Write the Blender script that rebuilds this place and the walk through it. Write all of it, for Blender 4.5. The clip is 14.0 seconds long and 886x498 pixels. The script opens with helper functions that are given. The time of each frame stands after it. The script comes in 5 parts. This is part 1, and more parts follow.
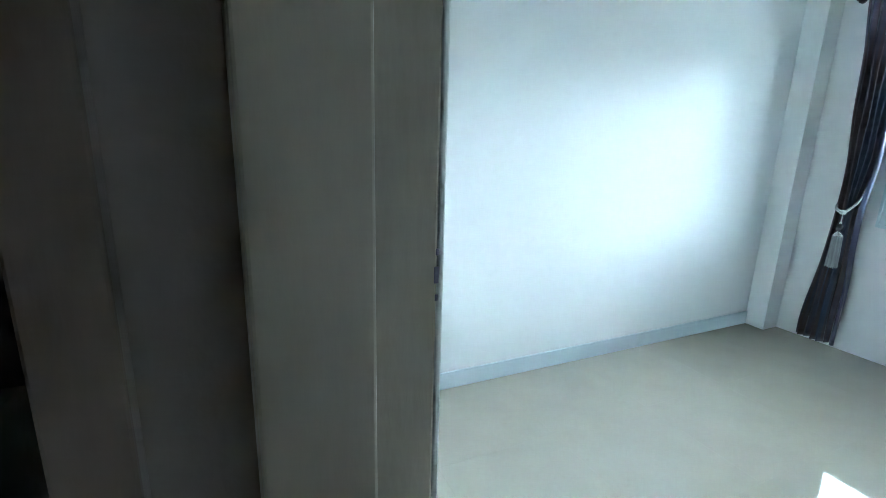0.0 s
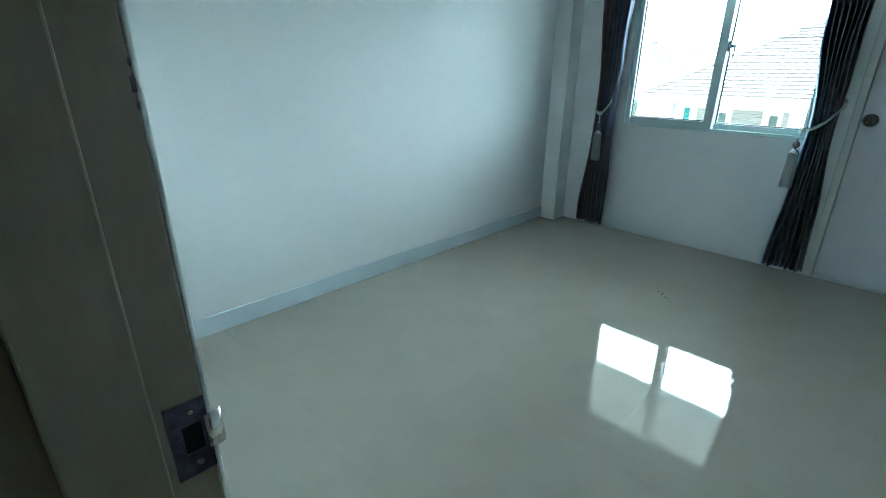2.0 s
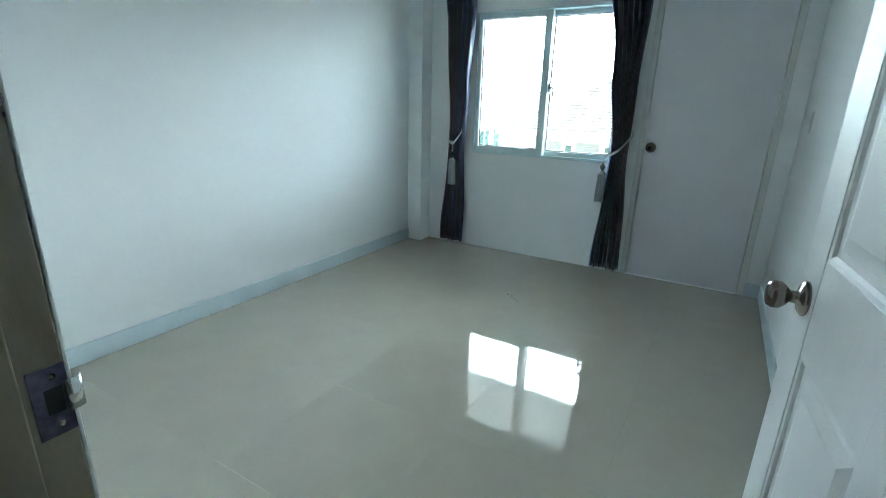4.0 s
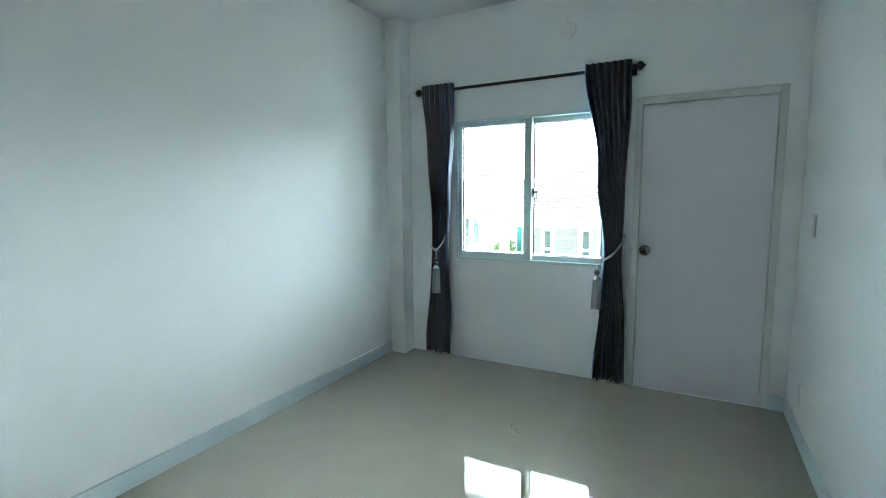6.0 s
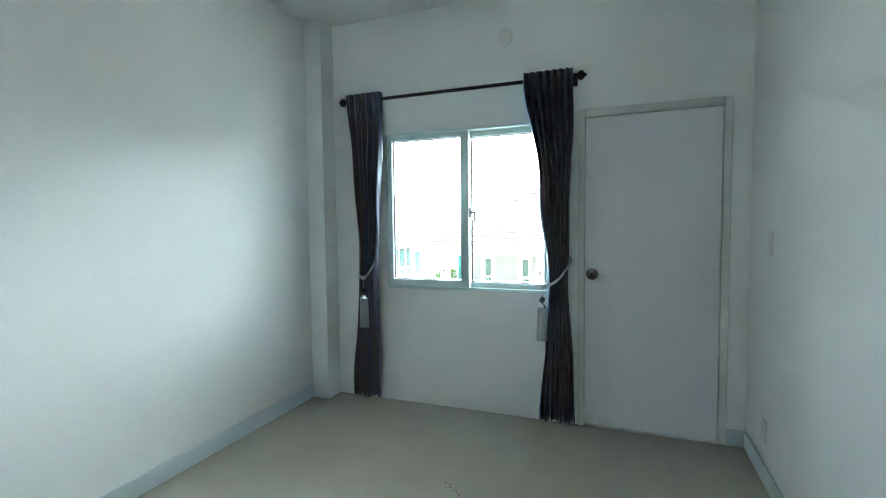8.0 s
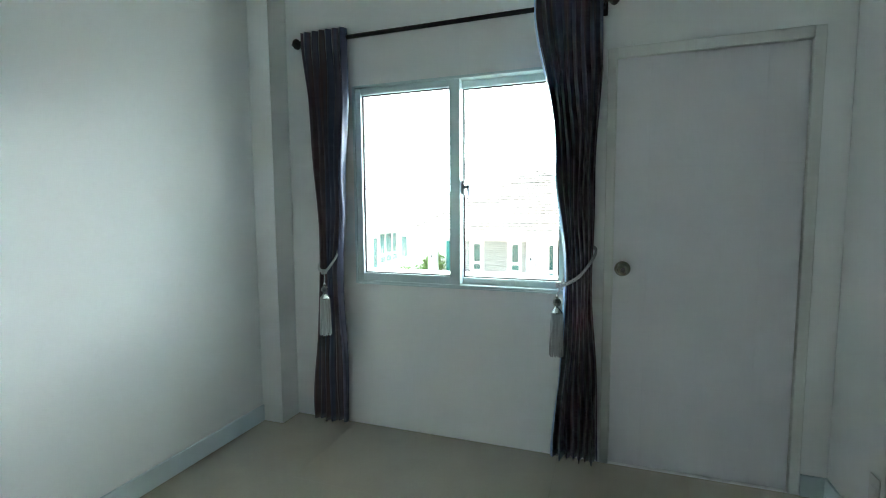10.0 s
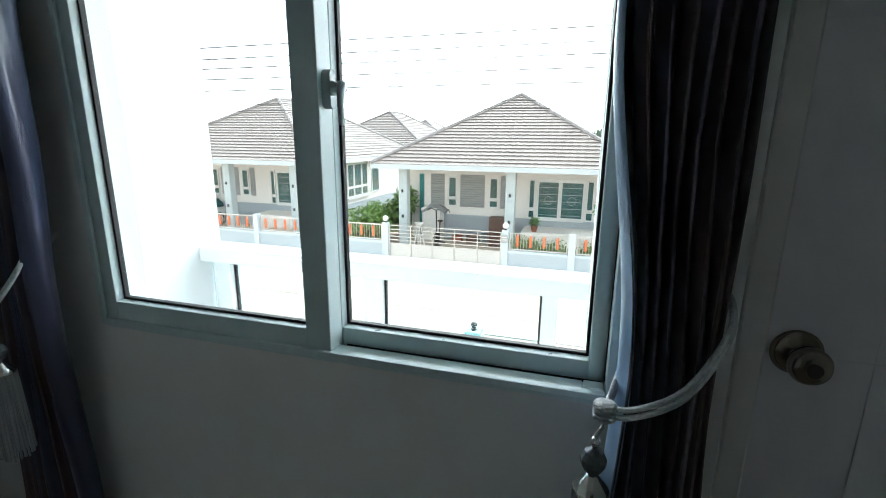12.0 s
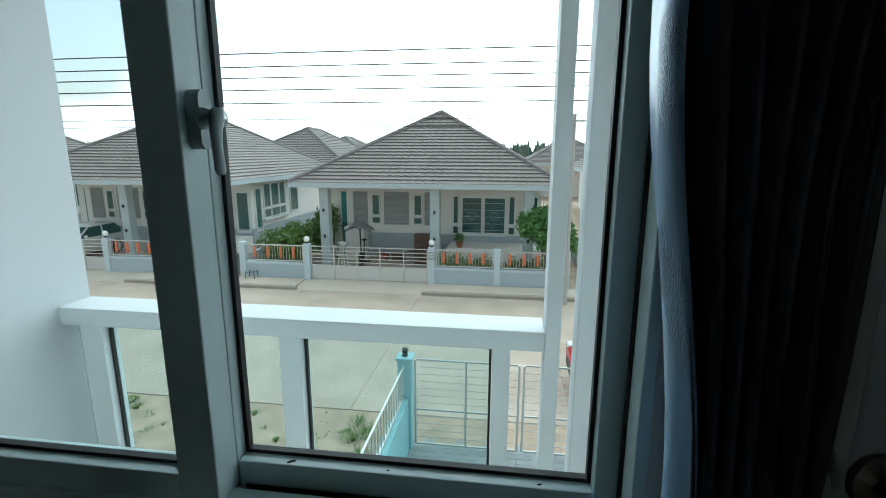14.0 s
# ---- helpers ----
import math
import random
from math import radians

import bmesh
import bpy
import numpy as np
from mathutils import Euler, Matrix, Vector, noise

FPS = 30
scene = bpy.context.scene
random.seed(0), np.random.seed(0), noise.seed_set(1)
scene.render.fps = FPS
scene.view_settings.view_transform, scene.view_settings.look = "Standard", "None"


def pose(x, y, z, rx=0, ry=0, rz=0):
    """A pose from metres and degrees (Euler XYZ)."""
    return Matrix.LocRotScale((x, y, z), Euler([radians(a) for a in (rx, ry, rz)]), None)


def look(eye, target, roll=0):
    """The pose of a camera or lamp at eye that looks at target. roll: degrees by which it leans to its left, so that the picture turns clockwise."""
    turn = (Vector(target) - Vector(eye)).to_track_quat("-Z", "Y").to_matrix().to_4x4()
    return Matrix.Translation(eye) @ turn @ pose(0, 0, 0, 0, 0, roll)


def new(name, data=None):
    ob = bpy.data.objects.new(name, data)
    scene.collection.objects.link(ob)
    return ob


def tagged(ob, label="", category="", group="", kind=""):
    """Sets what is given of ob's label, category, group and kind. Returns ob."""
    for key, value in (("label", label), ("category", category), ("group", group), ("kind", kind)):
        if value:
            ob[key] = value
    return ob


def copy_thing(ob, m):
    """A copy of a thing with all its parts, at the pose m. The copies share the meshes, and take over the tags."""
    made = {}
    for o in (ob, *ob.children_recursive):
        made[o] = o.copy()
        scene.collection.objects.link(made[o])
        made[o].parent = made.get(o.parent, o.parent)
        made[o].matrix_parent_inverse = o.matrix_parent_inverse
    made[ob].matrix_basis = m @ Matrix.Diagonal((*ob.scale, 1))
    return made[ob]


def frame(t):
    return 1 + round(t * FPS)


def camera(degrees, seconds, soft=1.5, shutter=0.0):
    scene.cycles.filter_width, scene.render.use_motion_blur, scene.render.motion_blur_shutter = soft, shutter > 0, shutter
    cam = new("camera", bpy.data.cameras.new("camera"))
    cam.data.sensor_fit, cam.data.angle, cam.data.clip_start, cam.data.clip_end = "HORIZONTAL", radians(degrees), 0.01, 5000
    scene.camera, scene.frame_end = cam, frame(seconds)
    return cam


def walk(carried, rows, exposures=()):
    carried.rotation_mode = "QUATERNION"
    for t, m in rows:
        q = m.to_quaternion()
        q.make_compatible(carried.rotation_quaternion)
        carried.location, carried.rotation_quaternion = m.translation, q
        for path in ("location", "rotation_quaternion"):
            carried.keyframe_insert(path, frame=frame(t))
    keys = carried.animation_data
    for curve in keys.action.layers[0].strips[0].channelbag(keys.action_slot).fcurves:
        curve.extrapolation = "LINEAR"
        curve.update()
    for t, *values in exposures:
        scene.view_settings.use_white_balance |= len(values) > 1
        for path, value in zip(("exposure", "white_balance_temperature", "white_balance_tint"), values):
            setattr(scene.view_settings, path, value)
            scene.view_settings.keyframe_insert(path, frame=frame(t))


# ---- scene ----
cam = camera(86.8, 14.0, soft=0.95)
PATH = [
    (0, (-3.74, 0.114, 1.374), (-2.919, 1.872, 0.89), 1.6),
    (0.5, (-3.676, 0.091, 1.363), (-2.772, 1.796, 0.837), 1.3),
    (1, (-3.563, 0.037, 1.344), (-2.587, 1.673, 0.735), 1.0),
    (1.5, (-3.547, 0.034, 1.298), (-2.421, 1.544, 0.624), 0.0),
    (2, (-3.708, -0.09, 1.271), (-2.392, 1.231, 0.55), 0.3),
    (2.5, (-3.827, -0.172, 1.202), (-2.342, 0.919, 0.425), 0.5),
    (4.8, (-3.827, -0.344, 1.337), (-2.142, 0.63, 0.879), -0.0),
    (5, (-3.791, -0.327, 1.358), (-2.104, 0.663, 0.943), -0.3),
    (5.5, (-3.681, -0.22, 1.379), (-1.976, 0.773, 1.053), -0.4),
    (6, (-3.552, -0.14, 1.408), (-1.8, 0.796, 1.174), -0.5),
    (6.5, (-3.443, -0.119, 1.415), (-1.649, 0.745, 1.229), -0.8),
    (7, (-3.252, -0.079, 1.417), (-1.421, 0.714, 1.279), -0.7),
    (7.5, (-3.175, -0.071, 1.375), (-1.316, 0.66, 1.275), -0.5),
    (10, (-2.428, 0.216, 1.304), (-0.551, 0.882, 1.128), -0.4),
    (10.5, (-1.955, 0.204, 1.373), (-0.094, 0.894, 1.124), -0.3),
    (11, (-1.488, 0.32, 1.36), (0.379, 0.966, 1.054), 0.6),
    (11.5, (-1.124, 0.379, 1.34), (0.751, 0.962, 0.958), 0.6),
    (12, (-0.808, 0.487, 1.327), (1.053, 1.053, 0.859), 0.5),
    (12.5, (-0.537, 0.622, 1.315), (1.318, 1.152, 0.787), 0.3),
    (13, (-0.441, 0.639, 1.343), (1.436, 1.068, 0.802), -0.1),
    (13.5, (-0.441, 0.625, 1.357), (1.473, 0.955, 0.881), -0.2),
    (14, (-0.531, 0.59, 1.373), (1.411, 0.848, 0.97), 0.2),
]
EXPOSURES = [(0, 4.62, 5150, 2), (0.5, 4.05, 5050, -6), (1, 3.7, 5000, -9), (1.5, 3.55, 5000, -9), (2, 3.6, 5100, -8), (2.7, 3.75, 5250, -5), (5, 3.9, 5500, 0), (7.5, 3.93, 5700, 0), (10, 3.72, 5950, 1), (10.5, 3.47, 5950, 2), (11, 3.03, 6050, 5), (11.5, 2.4, 6100, 7), (12, 1.95, 6050, 8), (12.5, 1.5, 5950, 9), (13, 0.98, 5800, 4), (13.5, 0.63, 5700, 1), (14, 0.4, 5650, -2)]
walk(cam, [(t, look(eye, target, roll)) for t, eye, target, roll in PATH], EXPOSURES)

# ---- world and light ----
SUN_WAY = (0.63, -0.05, 0.775)
world = bpy.data.worlds.new("world")
scene.world = world
world.use_nodes = True
wn, wl = world.node_tree.nodes, world.node_tree.links
wn.clear()
w_out = wn.new("ShaderNodeOutputWorld")
w_bg = wn.new("ShaderNodeBackground")
w_sky = wn.new("ShaderNodeTexSky")
w_sky.sky_type = "NISHITA"
w_sky.sun_disc = False
w_sky.sun_elevation = radians(50.8)
w_sky.sun_rotation = radians(94.5)
w_sky.dust_density = 3.0
w_sky.air_density = 1.2
w_geo = wn.new("ShaderNodeTexCoord")
w_map = wn.new("ShaderNodeMapping")
w_map.inputs["Scale"].default_value = (1.0, 1.0, 2.6)
w_noise = wn.new("ShaderNodeTexNoise")
w_noise.inputs["Scale"].default_value = 1.6
w_noise.inputs["Detail"].default_value = 7
w_ramp = wn.new("ShaderNodeValToRGB")
w_ramp.color_ramp.elements[0].position = 0.28
w_ramp.color_ramp.elements[1].position = 0.50
w_mix = wn.new("ShaderNodeMix")
w_mix.data_type = "RGBA"
# thin cloud, brighter towards the hidden sun
w_dot = wn.new("ShaderNodeVectorMath")
w_dot.operation = "DOT_PRODUCT"
w_dot.inputs[1].default_value = SUN_WAY
w_pos = wn.new("ShaderNodeMath")
w_pos.operation = "MAXIMUM"
w_pos.inputs[1].default_value = 0.0
w_pow = wn.new("ShaderNodeMath")
w_pow.operation = "POWER"
w_pow.inputs[1].default_value = 2.0
w_glow = wn.new("ShaderNodeMath")
w_glow.operation = "MULTIPLY_ADD"
w_glow.inputs[1].default_value, w_glow.inputs[2].default_value = 9.0, 5.5
w_cloud = wn.new("ShaderNodeCombineColor")
wl.new(w_geo.outputs["Generated"], w_dot.inputs[0])
wl.new(w_dot.outputs["Value"], w_pos.inputs[0])
wl.new(w_pos.outputs[0], w_pow.inputs[0])
wl.new(w_pow.outputs[0], w_glow.inputs[0])
# bright haze that thickens towards the horizon, strongest on the sunward side
w_sep = wn.new("ShaderNodeSeparateXYZ")
w_up = wn.new("ShaderNodeMath")
w_up.operation, w_up.use_clamp = "SUBTRACT", True
w_up.inputs[0].default_value = 1.0
w_thick = wn.new("ShaderNodeMath")
w_thick.operation = "POWER"
w_thick.inputs[1].default_value = 1.0
w_side = wn.new("ShaderNodeMath")
w_side.operation, w_side.use_clamp = "MULTIPLY_ADD", True
w_side.inputs[1].default_value, w_side.inputs[2].default_value = 0.5, 0.5
w_side2 = wn.new("ShaderNodeMath")
w_side2.operation = "POWER"
w_side2.inputs[1].default_value = 2.0
w_haze = wn.new("ShaderNodeMath")
w_haze.operation = "MULTIPLY"
w_haze2 = wn.new("ShaderNodeMath")
w_haze2.operation = "MULTIPLY_ADD"
w_haze2.inputs[1].default_value = 34.0
wl.new(w_geo.outputs["Generated"], w_sep.inputs[0])
wl.new(w_sep.outputs["Z"], w_up.inputs[1])
wl.new(w_up.outputs[0], w_thick.inputs[0])
wl.new(w_sep.outputs["X"], w_side.inputs[0])
wl.new(w_side.outputs[0], w_side2.inputs[0])
wl.new(w_thick.outputs[0], w_haze.inputs[0])
wl.new(w_side2.outputs[0], w_haze.inputs[1])
wl.new(w_haze.outputs[0], w_haze2.inputs[0])
wl.new(w_glow.outputs[0], w_haze2.inputs[2])
for w_ch in ("Red", "Green", "Blue"):
    wl.new(w_haze2.outputs[0], w_cloud.inputs[w_ch])
wl.new(w_cloud.outputs["Color"], w_mix.inputs[7])
wl.new(w_geo.outputs["Generated"], w_map.inputs["Vector"])
wl.new(w_map.outputs["Vector"], w_noise.inputs["Vector"])
wl.new(w_noise.outputs["Fac"], w_ramp.inputs["Fac"])
# a break in the thin cloud where the blue shows, with a ragged rim
w_gap = wn.new("ShaderNodeVectorMath")
w_gap.operation = "DOT_PRODUCT"
w_gap.inputs[1].default_value = (0.672, 0.690, 0.270)
w_rim = wn.new("ShaderNodeMath")
w_rim.operation = "MULTIPLY_ADD"
w_rim.inputs[1].default_value = 0.12
w_open = wn.new("ShaderNodeMapRange")
w_open.inputs[1].default_value, w_open.inputs[2].default_value = 1.00, 1.05
w_open.inputs[3].default_value, w_open.inputs[4].default_value = 1.0, 0.06
w_cover = wn.new("ShaderNodeMath")
w_cover.operation = "MULTIPLY"
wl.new(w_geo.outputs["Generated"], w_gap.inputs[0])
wl.new(w_noise.outputs["Fac"], w_rim.inputs[0])
wl.new(w_gap.outputs["Value"], w_rim.inputs[2])
wl.new(w_rim.outputs[0], w_open.inputs[0])
wl.new(w_ramp.outputs["Color"], w_cover.inputs[0])
wl.new(w_open.outputs[0], w_cover.inputs[1])
wl.new(w_cover.outputs[0], w_mix.inputs[0])
wl.new(w_sky.outputs["Color"], w_mix.inputs[6])
wl.new(w_mix.outputs[2], w_bg.inputs["Color"])
w_bg.inputs["Strength"].default_value = 0.12
wl.new(w_bg.outputs["Background"], w_out.inputs["Surface"])

sun_data = bpy.data.lights.new("sun", "SUN")
sun_data.energy, sun_data.angle, sun_data.color = 0.5, radians(14), (1.0, 0.96, 0.9)
sun = new("sun", sun_data)
sun.matrix_world = look((0, 0, 0), [-c for c in SUN_WAY])


# ---- materials ----
def mat(name, color, rough=0.6, metal=0.0, vary=0.08, scale=4.0, grain=120.0, bump=0.05, spec=0.5, stretch=(1, 1, 1), rand=0.0, tint=None):
    """A surface with soft stains, fine grain and relief."""
    m = bpy.data.materials.new(name)
    m.use_nodes = True
    n, l = m.node_tree.nodes, m.node_tree.links
    b = n["Principled BSDF"]
    b.inputs["Roughness"].default_value = rough
    b.inputs["Metallic"].default_value = metal
    b.inputs["Specular IOR Level"].default_value = spec
    tc, mp = n.new("ShaderNodeTexCoord"), n.new("ShaderNodeMapping")
    mp.inputs["Scale"].default_value = stretch
    l.new(tc.outputs["Object"], mp.inputs["Vector"])
    big, fine = n.new("ShaderNodeTexNoise"), n.new("ShaderNodeTexNoise")
    big.inputs["Scale"].default_value, big.inputs["Detail"].default_value = scale, 5
    fine.inputs["Scale"].default_value, fine.inputs["Detail"].default_value = grain, 3
    l.new(mp.outputs["Vector"], big.inputs["Vector"])
    l.new(mp.outputs["Vector"], fine.inputs["Vector"])
    add = n.new("ShaderNodeMath")
    add.operation = "MULTIPLY_ADD"
    l.new(fine.outputs["Fac"], add.inputs[0])
    add.inputs[1].default_value = 0.35
    l.new(big.outputs["Fac"], add.inputs[2])
    rng = n.new("ShaderNodeMapRange")
    rng.inputs[1].default_value, rng.inputs[2].default_value = 0.35, 1.0
    l.new(add.outputs[0], rng.inputs[0])
    mix = n.new("ShaderNodeMix")
    mix.data_type = "RGBA"
    t2 = tint or color
    mix.inputs[6].default_value = (*[min(1, c * (1 + vary)) for c in color], 1)
    mix.inputs[7].default_value = (*[c * (1 - vary) for c in t2], 1)
    l.new(rng.outputs[0], mix.inputs[0])
    src = mix.outputs[2]
    if rand:
        info, hsv, vr = n.new("ShaderNodeObjectInfo"), n.new("ShaderNodeHueSaturation"), n.new("ShaderNodeMapRange")
        vr.inputs[3].default_value, vr.inputs[4].default_value = 1 - rand, 1 + rand
        l.new(info.outputs["Random"], vr.inputs[0])
        l.new(vr.outputs[0], hsv.inputs["Value"])
        l.new(src, hsv.inputs["Color"])
        src = hsv.outputs["Color"]
    l.new(src, b.inputs["Base Color"])
    if bump:
        bp = n.new("ShaderNodeBump")
        bp.inputs["Strength"].default_value, bp.inputs["Distance"].default_value = bump, 0.01
        l.new(fine.outputs["Fac"], bp.inputs["Height"])
        l.new(bp.outputs["Normal"], b.inputs["Normal"])
    return m


def clear_glass(name, tint=(1, 1, 1), amount=0.92):
    """Thin flat glass: mostly clear, with a weak gloss that grows at a slant."""
    m = bpy.data.materials.new(name)
    m.use_nodes = True
    n, l = m.node_tree.nodes, m.node_tree.links
    n.clear()
    out, mx = n.new("ShaderNodeOutputMaterial"), n.new("ShaderNodeMixShader")
    tr, gl, lw, pw, ma = n.new("ShaderNodeBsdfTransparent"), n.new("ShaderNodeBsdfGlossy"), n.new("ShaderNodeLayerWeight"), n.new("ShaderNodeMath"), n.new("ShaderNodeMath")
    pw.operation, ma.operation = "POWER", "MULTIPLY_ADD"
    tr.inputs["Color"].default_value = (*[c * amount for c in tint], 1)
    gl.inputs["Roughness"].default_value = 0.02
    lw.inputs["Blend"].default_value = 0.5
    l.new(lw.outputs["Facing"], pw.inputs[0])
    pw.inputs[1].default_value = 5.0
    l.new(pw.outputs[0], ma.inputs[0])
    ma.inputs[1].default_value, ma.inputs[2].default_value = 0.85, 0.03
    l.new(ma.outputs[0], mx.inputs[0])
    l.new(tr.outputs[0], mx.inputs[1])
    l.new(gl.outputs[0], mx.inputs[2])
    l.new(mx.outputs[0], out.inputs["Surface"])
    return m


M_WALL = mat("wall_paint", (0.865, 0.885, 0.88), 0.8, vary=0.025, scale=1.2, grain=260, bump=0.02, spec=0.3)
M_CEIL = mat("ceiling_paint", (0.87, 0.885, 0.88), 0.75, vary=0.02, scale=1.0, grain=200, bump=0.02)
M_BASE = mat("baseboard_paint", (0.66, 0.745, 0.775), 0.4, vary=0.04, scale=3, bump=0.02)
M_TILE = mat("polished_tile", (0.42, 0.387, 0.318), 0.035, vary=0.05, scale=5, grain=60, bump=0.0, spec=0.85, rand=0.003)
M_GROUT = mat("floor_grout", (0.39, 0.36, 0.297), 0.4, vary=0.08)
M_DOOR = mat("flush_door_paint", (0.75, 0.755, 0.78), 0.45, vary=0.025, scale=2, grain=90, bump=0.03, stretch=(1, 1, 0.2))
M_FRAME = mat("cream_frame_paint", (0.70, 0.715, 0.69), 0.4, vary=0.04, scale=5, bump=0.03)
M_PANELDOOR = mat("white_door_paint", (0.78, 0.79, 0.78), 0.40, vary=0.03, scale=3, grain=70, bump=0.10, stretch=(6, 6, 0.35))
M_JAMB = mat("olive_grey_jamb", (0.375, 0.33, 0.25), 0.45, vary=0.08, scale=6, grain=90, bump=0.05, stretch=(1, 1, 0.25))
# Hall walls: paint unknown, colour lowered to hold the hall's shade.
M_HALLWALL = mat("hall_wall_shaded", (0.26, 0.22, 0.185), 0.7, vary=0.05, scale=1.5)
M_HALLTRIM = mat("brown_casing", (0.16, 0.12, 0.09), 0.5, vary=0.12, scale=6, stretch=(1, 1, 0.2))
M_ALU = mat("white_aluminium", (0.66, 0.79, 0.80), 0.35, vary=0.03, scale=6, bump=0.01)
M_HANDLE = mat("grey_handle_enamel", (0.40, 0.47, 0.49), 0.3, vary=0.04, scale=20, bump=0.01)
M_RUBBER = mat("black_gasket", (0.012, 0.012, 0.014), 0.6, vary=0.1)
M_STEEL = mat("satin_steel", (0.27, 0.235, 0.20), 0.22, metal=1.0, vary=0.08, scale=30, bump=0.02)
M_BLUED = mat("dark_strike_metal", (0.14, 0.13, 0.18), 0.28, metal=0.9, vary=0.3, scale=60)
M_SILVER = mat("silver_cap", (0.75, 0.75, 0.75), 0.15, metal=1.0, vary=0.06, scale=40)
M_ROPE = mat("silver_rope", (0.60, 0.63, 0.64), 0.5, vary=0.25, scale=140, grain=300, bump=0.4)
M_FRINGE = mat("silver_fringe", (0.42, 0.44, 0.45), 0.45, vary=0.35, scale=120, grain=300, bump=0.6, stretch=(1, 1, 0.03))
M_BRONZE = mat("dark_bronze_rod", (0.025, 0.018, 0.016), 0.35, metal=0.6, vary=0.2, scale=30)
M_BEAD = mat("smoked_bead", (0.12, 0.13, 0.14), 0.05, vary=0.1, spec=0.8)
M_PLASTIC = mat("white_plastic", (0.78, 0.78, 0.76), 0.35, vary=0.02)
M_SPECK = mat("dark_dirt_insects", (0.05, 0.045, 0.04), 0.9)
M_GLASS = clear_glass("window_glass", (0.97, 1.0, 0.99), 0.96)
M_GREENGLASS = clear_glass("balcony_glass", (0.915, 1.0, 1.0), 0.92)


def curtain_cloth(name, blue, brown, relief, fine):
    """Satin with darker threads in the folds and a woven leaf relief."""
    m = bpy.data.materials.new(name)
    m.use_nodes = True
    n, l = m.node_tree.nodes, m.node_tree.links
    b = n["Principled BSDF"]
    b.inputs["Roughness"].default_value = 0.30
    b.inputs["Specular IOR Level"].default_value = 0.55
    b.inputs["Sheen Weight"].default_value = 0.25
    b.inputs["Sheen Roughness"].default_value = 0.35
    b.inputs["Sheen Tint"].default_value = (0.72, 0.80, 1.0, 1)
    b.inputs["Specular Tint"].default_value = (0.85, 0.90, 1.0, 1)
    tc = n.new("ShaderNodeTexCoord")
    wave = n.new("ShaderNodeTexWave")
    wave.inputs["Scale"].default_value, wave.inputs["Distortion"].default_value = fine, 14.0
    wave.inputs["Detail"].default_value, wave.inputs["Detail Scale"].default_value = 2.0, 1.2
    mp = n.new("ShaderNodeMapping")
    mp.inputs["Scale"].default_value = (1, 1, 0.6)
    l.new(tc.outputs["Object"], mp.inputs["Vector"])
    l.new(mp.outputs["Vector"], wave.inputs["Vector"])
    patch = n.new("ShaderNodeTexNoise")
    patch.inputs["Scale"].default_value = 9.0
    l.new(tc.outputs["Object"], patch.inputs["Vector"])
    leafy = n.new("ShaderNodeMapRange")
    leafy.inputs[1].default_value, leafy.inputs[2].default_value = 0.52, 0.62
    l.new(patch.outputs["Fac"], leafy.inputs[0])
    mul = n.new("ShaderNodeMath")
    mul.operation = "MULTIPLY"
    l.new(wave.outputs["Fac"], mul.inputs[0])
    l.new(leafy.outputs[0], mul.inputs[1])
    stripe = n.new("ShaderNodeTexNoise")
    stripe.inputs["Scale"].default_value = 22.0
    sm = n.new("ShaderNodeMapping")
    sm.inputs["Scale"].default_value = (1, 1, 0.02)
    l.new(tc.outputs["Object"], sm.inputs["Vector"])
    l.new(sm.outputs["Vector"], stripe.inputs["Vector"])
    ramp = n.new("ShaderNodeValToRGB")
    ramp.color_ramp.elements[0].position, ramp.color_ramp.elements[0].color = 0.40, (*blue, 1)
    ramp.color_ramp.elements[1].position, ramp.color_ramp.elements[1].color = 0.58, (*brown, 1)
    l.new(stripe.outputs["Fac"], ramp.inputs["Fac"])
    l.new(ramp.outputs["Color"], b.inputs["Base Color"])
    bp = n.new("ShaderNodeBump")
    bp.inputs["Strength"].default_value, bp.inputs["Distance"].default_value = relief, 0.003
    l.new(mul.outputs[0], bp.inputs["Height"])
    l.new(bp.outputs["Normal"], b.inputs["Normal"])
    return m


M_CLOTH = curtain_cloth("satin_curtain", (0.070, 0.078, 0.132), (0.108, 0.072, 0.076), 0.12, 40.0)
# Left curtain's turned edge: bluer base colour stands in for reflected sky.
M_SHEEN = curtain_cloth("satin_edge_sheen", (0.075, 0.10, 0.185), (0.07, 0.07, 0.12), 0.2, 75.0)
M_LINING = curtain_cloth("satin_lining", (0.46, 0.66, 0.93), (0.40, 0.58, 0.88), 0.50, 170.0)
# outdoors
M_EXTWHITE = mat("white_render", (0.54, 0.565, 0.585), 0.7, vary=0.04, scale=1.5, bump=0.04)
M_FIN = mat("pale_grey_paint", (0.67, 0.70, 0.715), 0.55, vary=0.03, scale=4, bump=0.02)
M_ROAD = mat("concrete_road", (0.46, 0.375, 0.305), 0.85, vary=0.18, scale=0.9, grain=40, bump=0.15, tint=(0.38, 0.32, 0.25))
M_PAVE = mat("pale_concrete", (0.50, 0.435, 0.36), 0.85, vary=0.14, scale=0.9, grain=50, bump=0.15)
M_SAND = mat("sandy_soil", (0.42, 0.32, 0.24), 0.95, vary=0.30, scale=2.6, grain=30, bump=0.5, tint=(0.33, 0.265, 0.19))
M_PAVER = mat("grey_paver", (0.26, 0.28, 0.285), 0.8, vary=0.12, scale=3, grain=60, bump=0.12, rand=0.10)
M_KERB = mat("kerb_concrete", (0.34, 0.30, 0.25), 0.9, vary=0.18, scale=2, grain=60, bump=0.2)
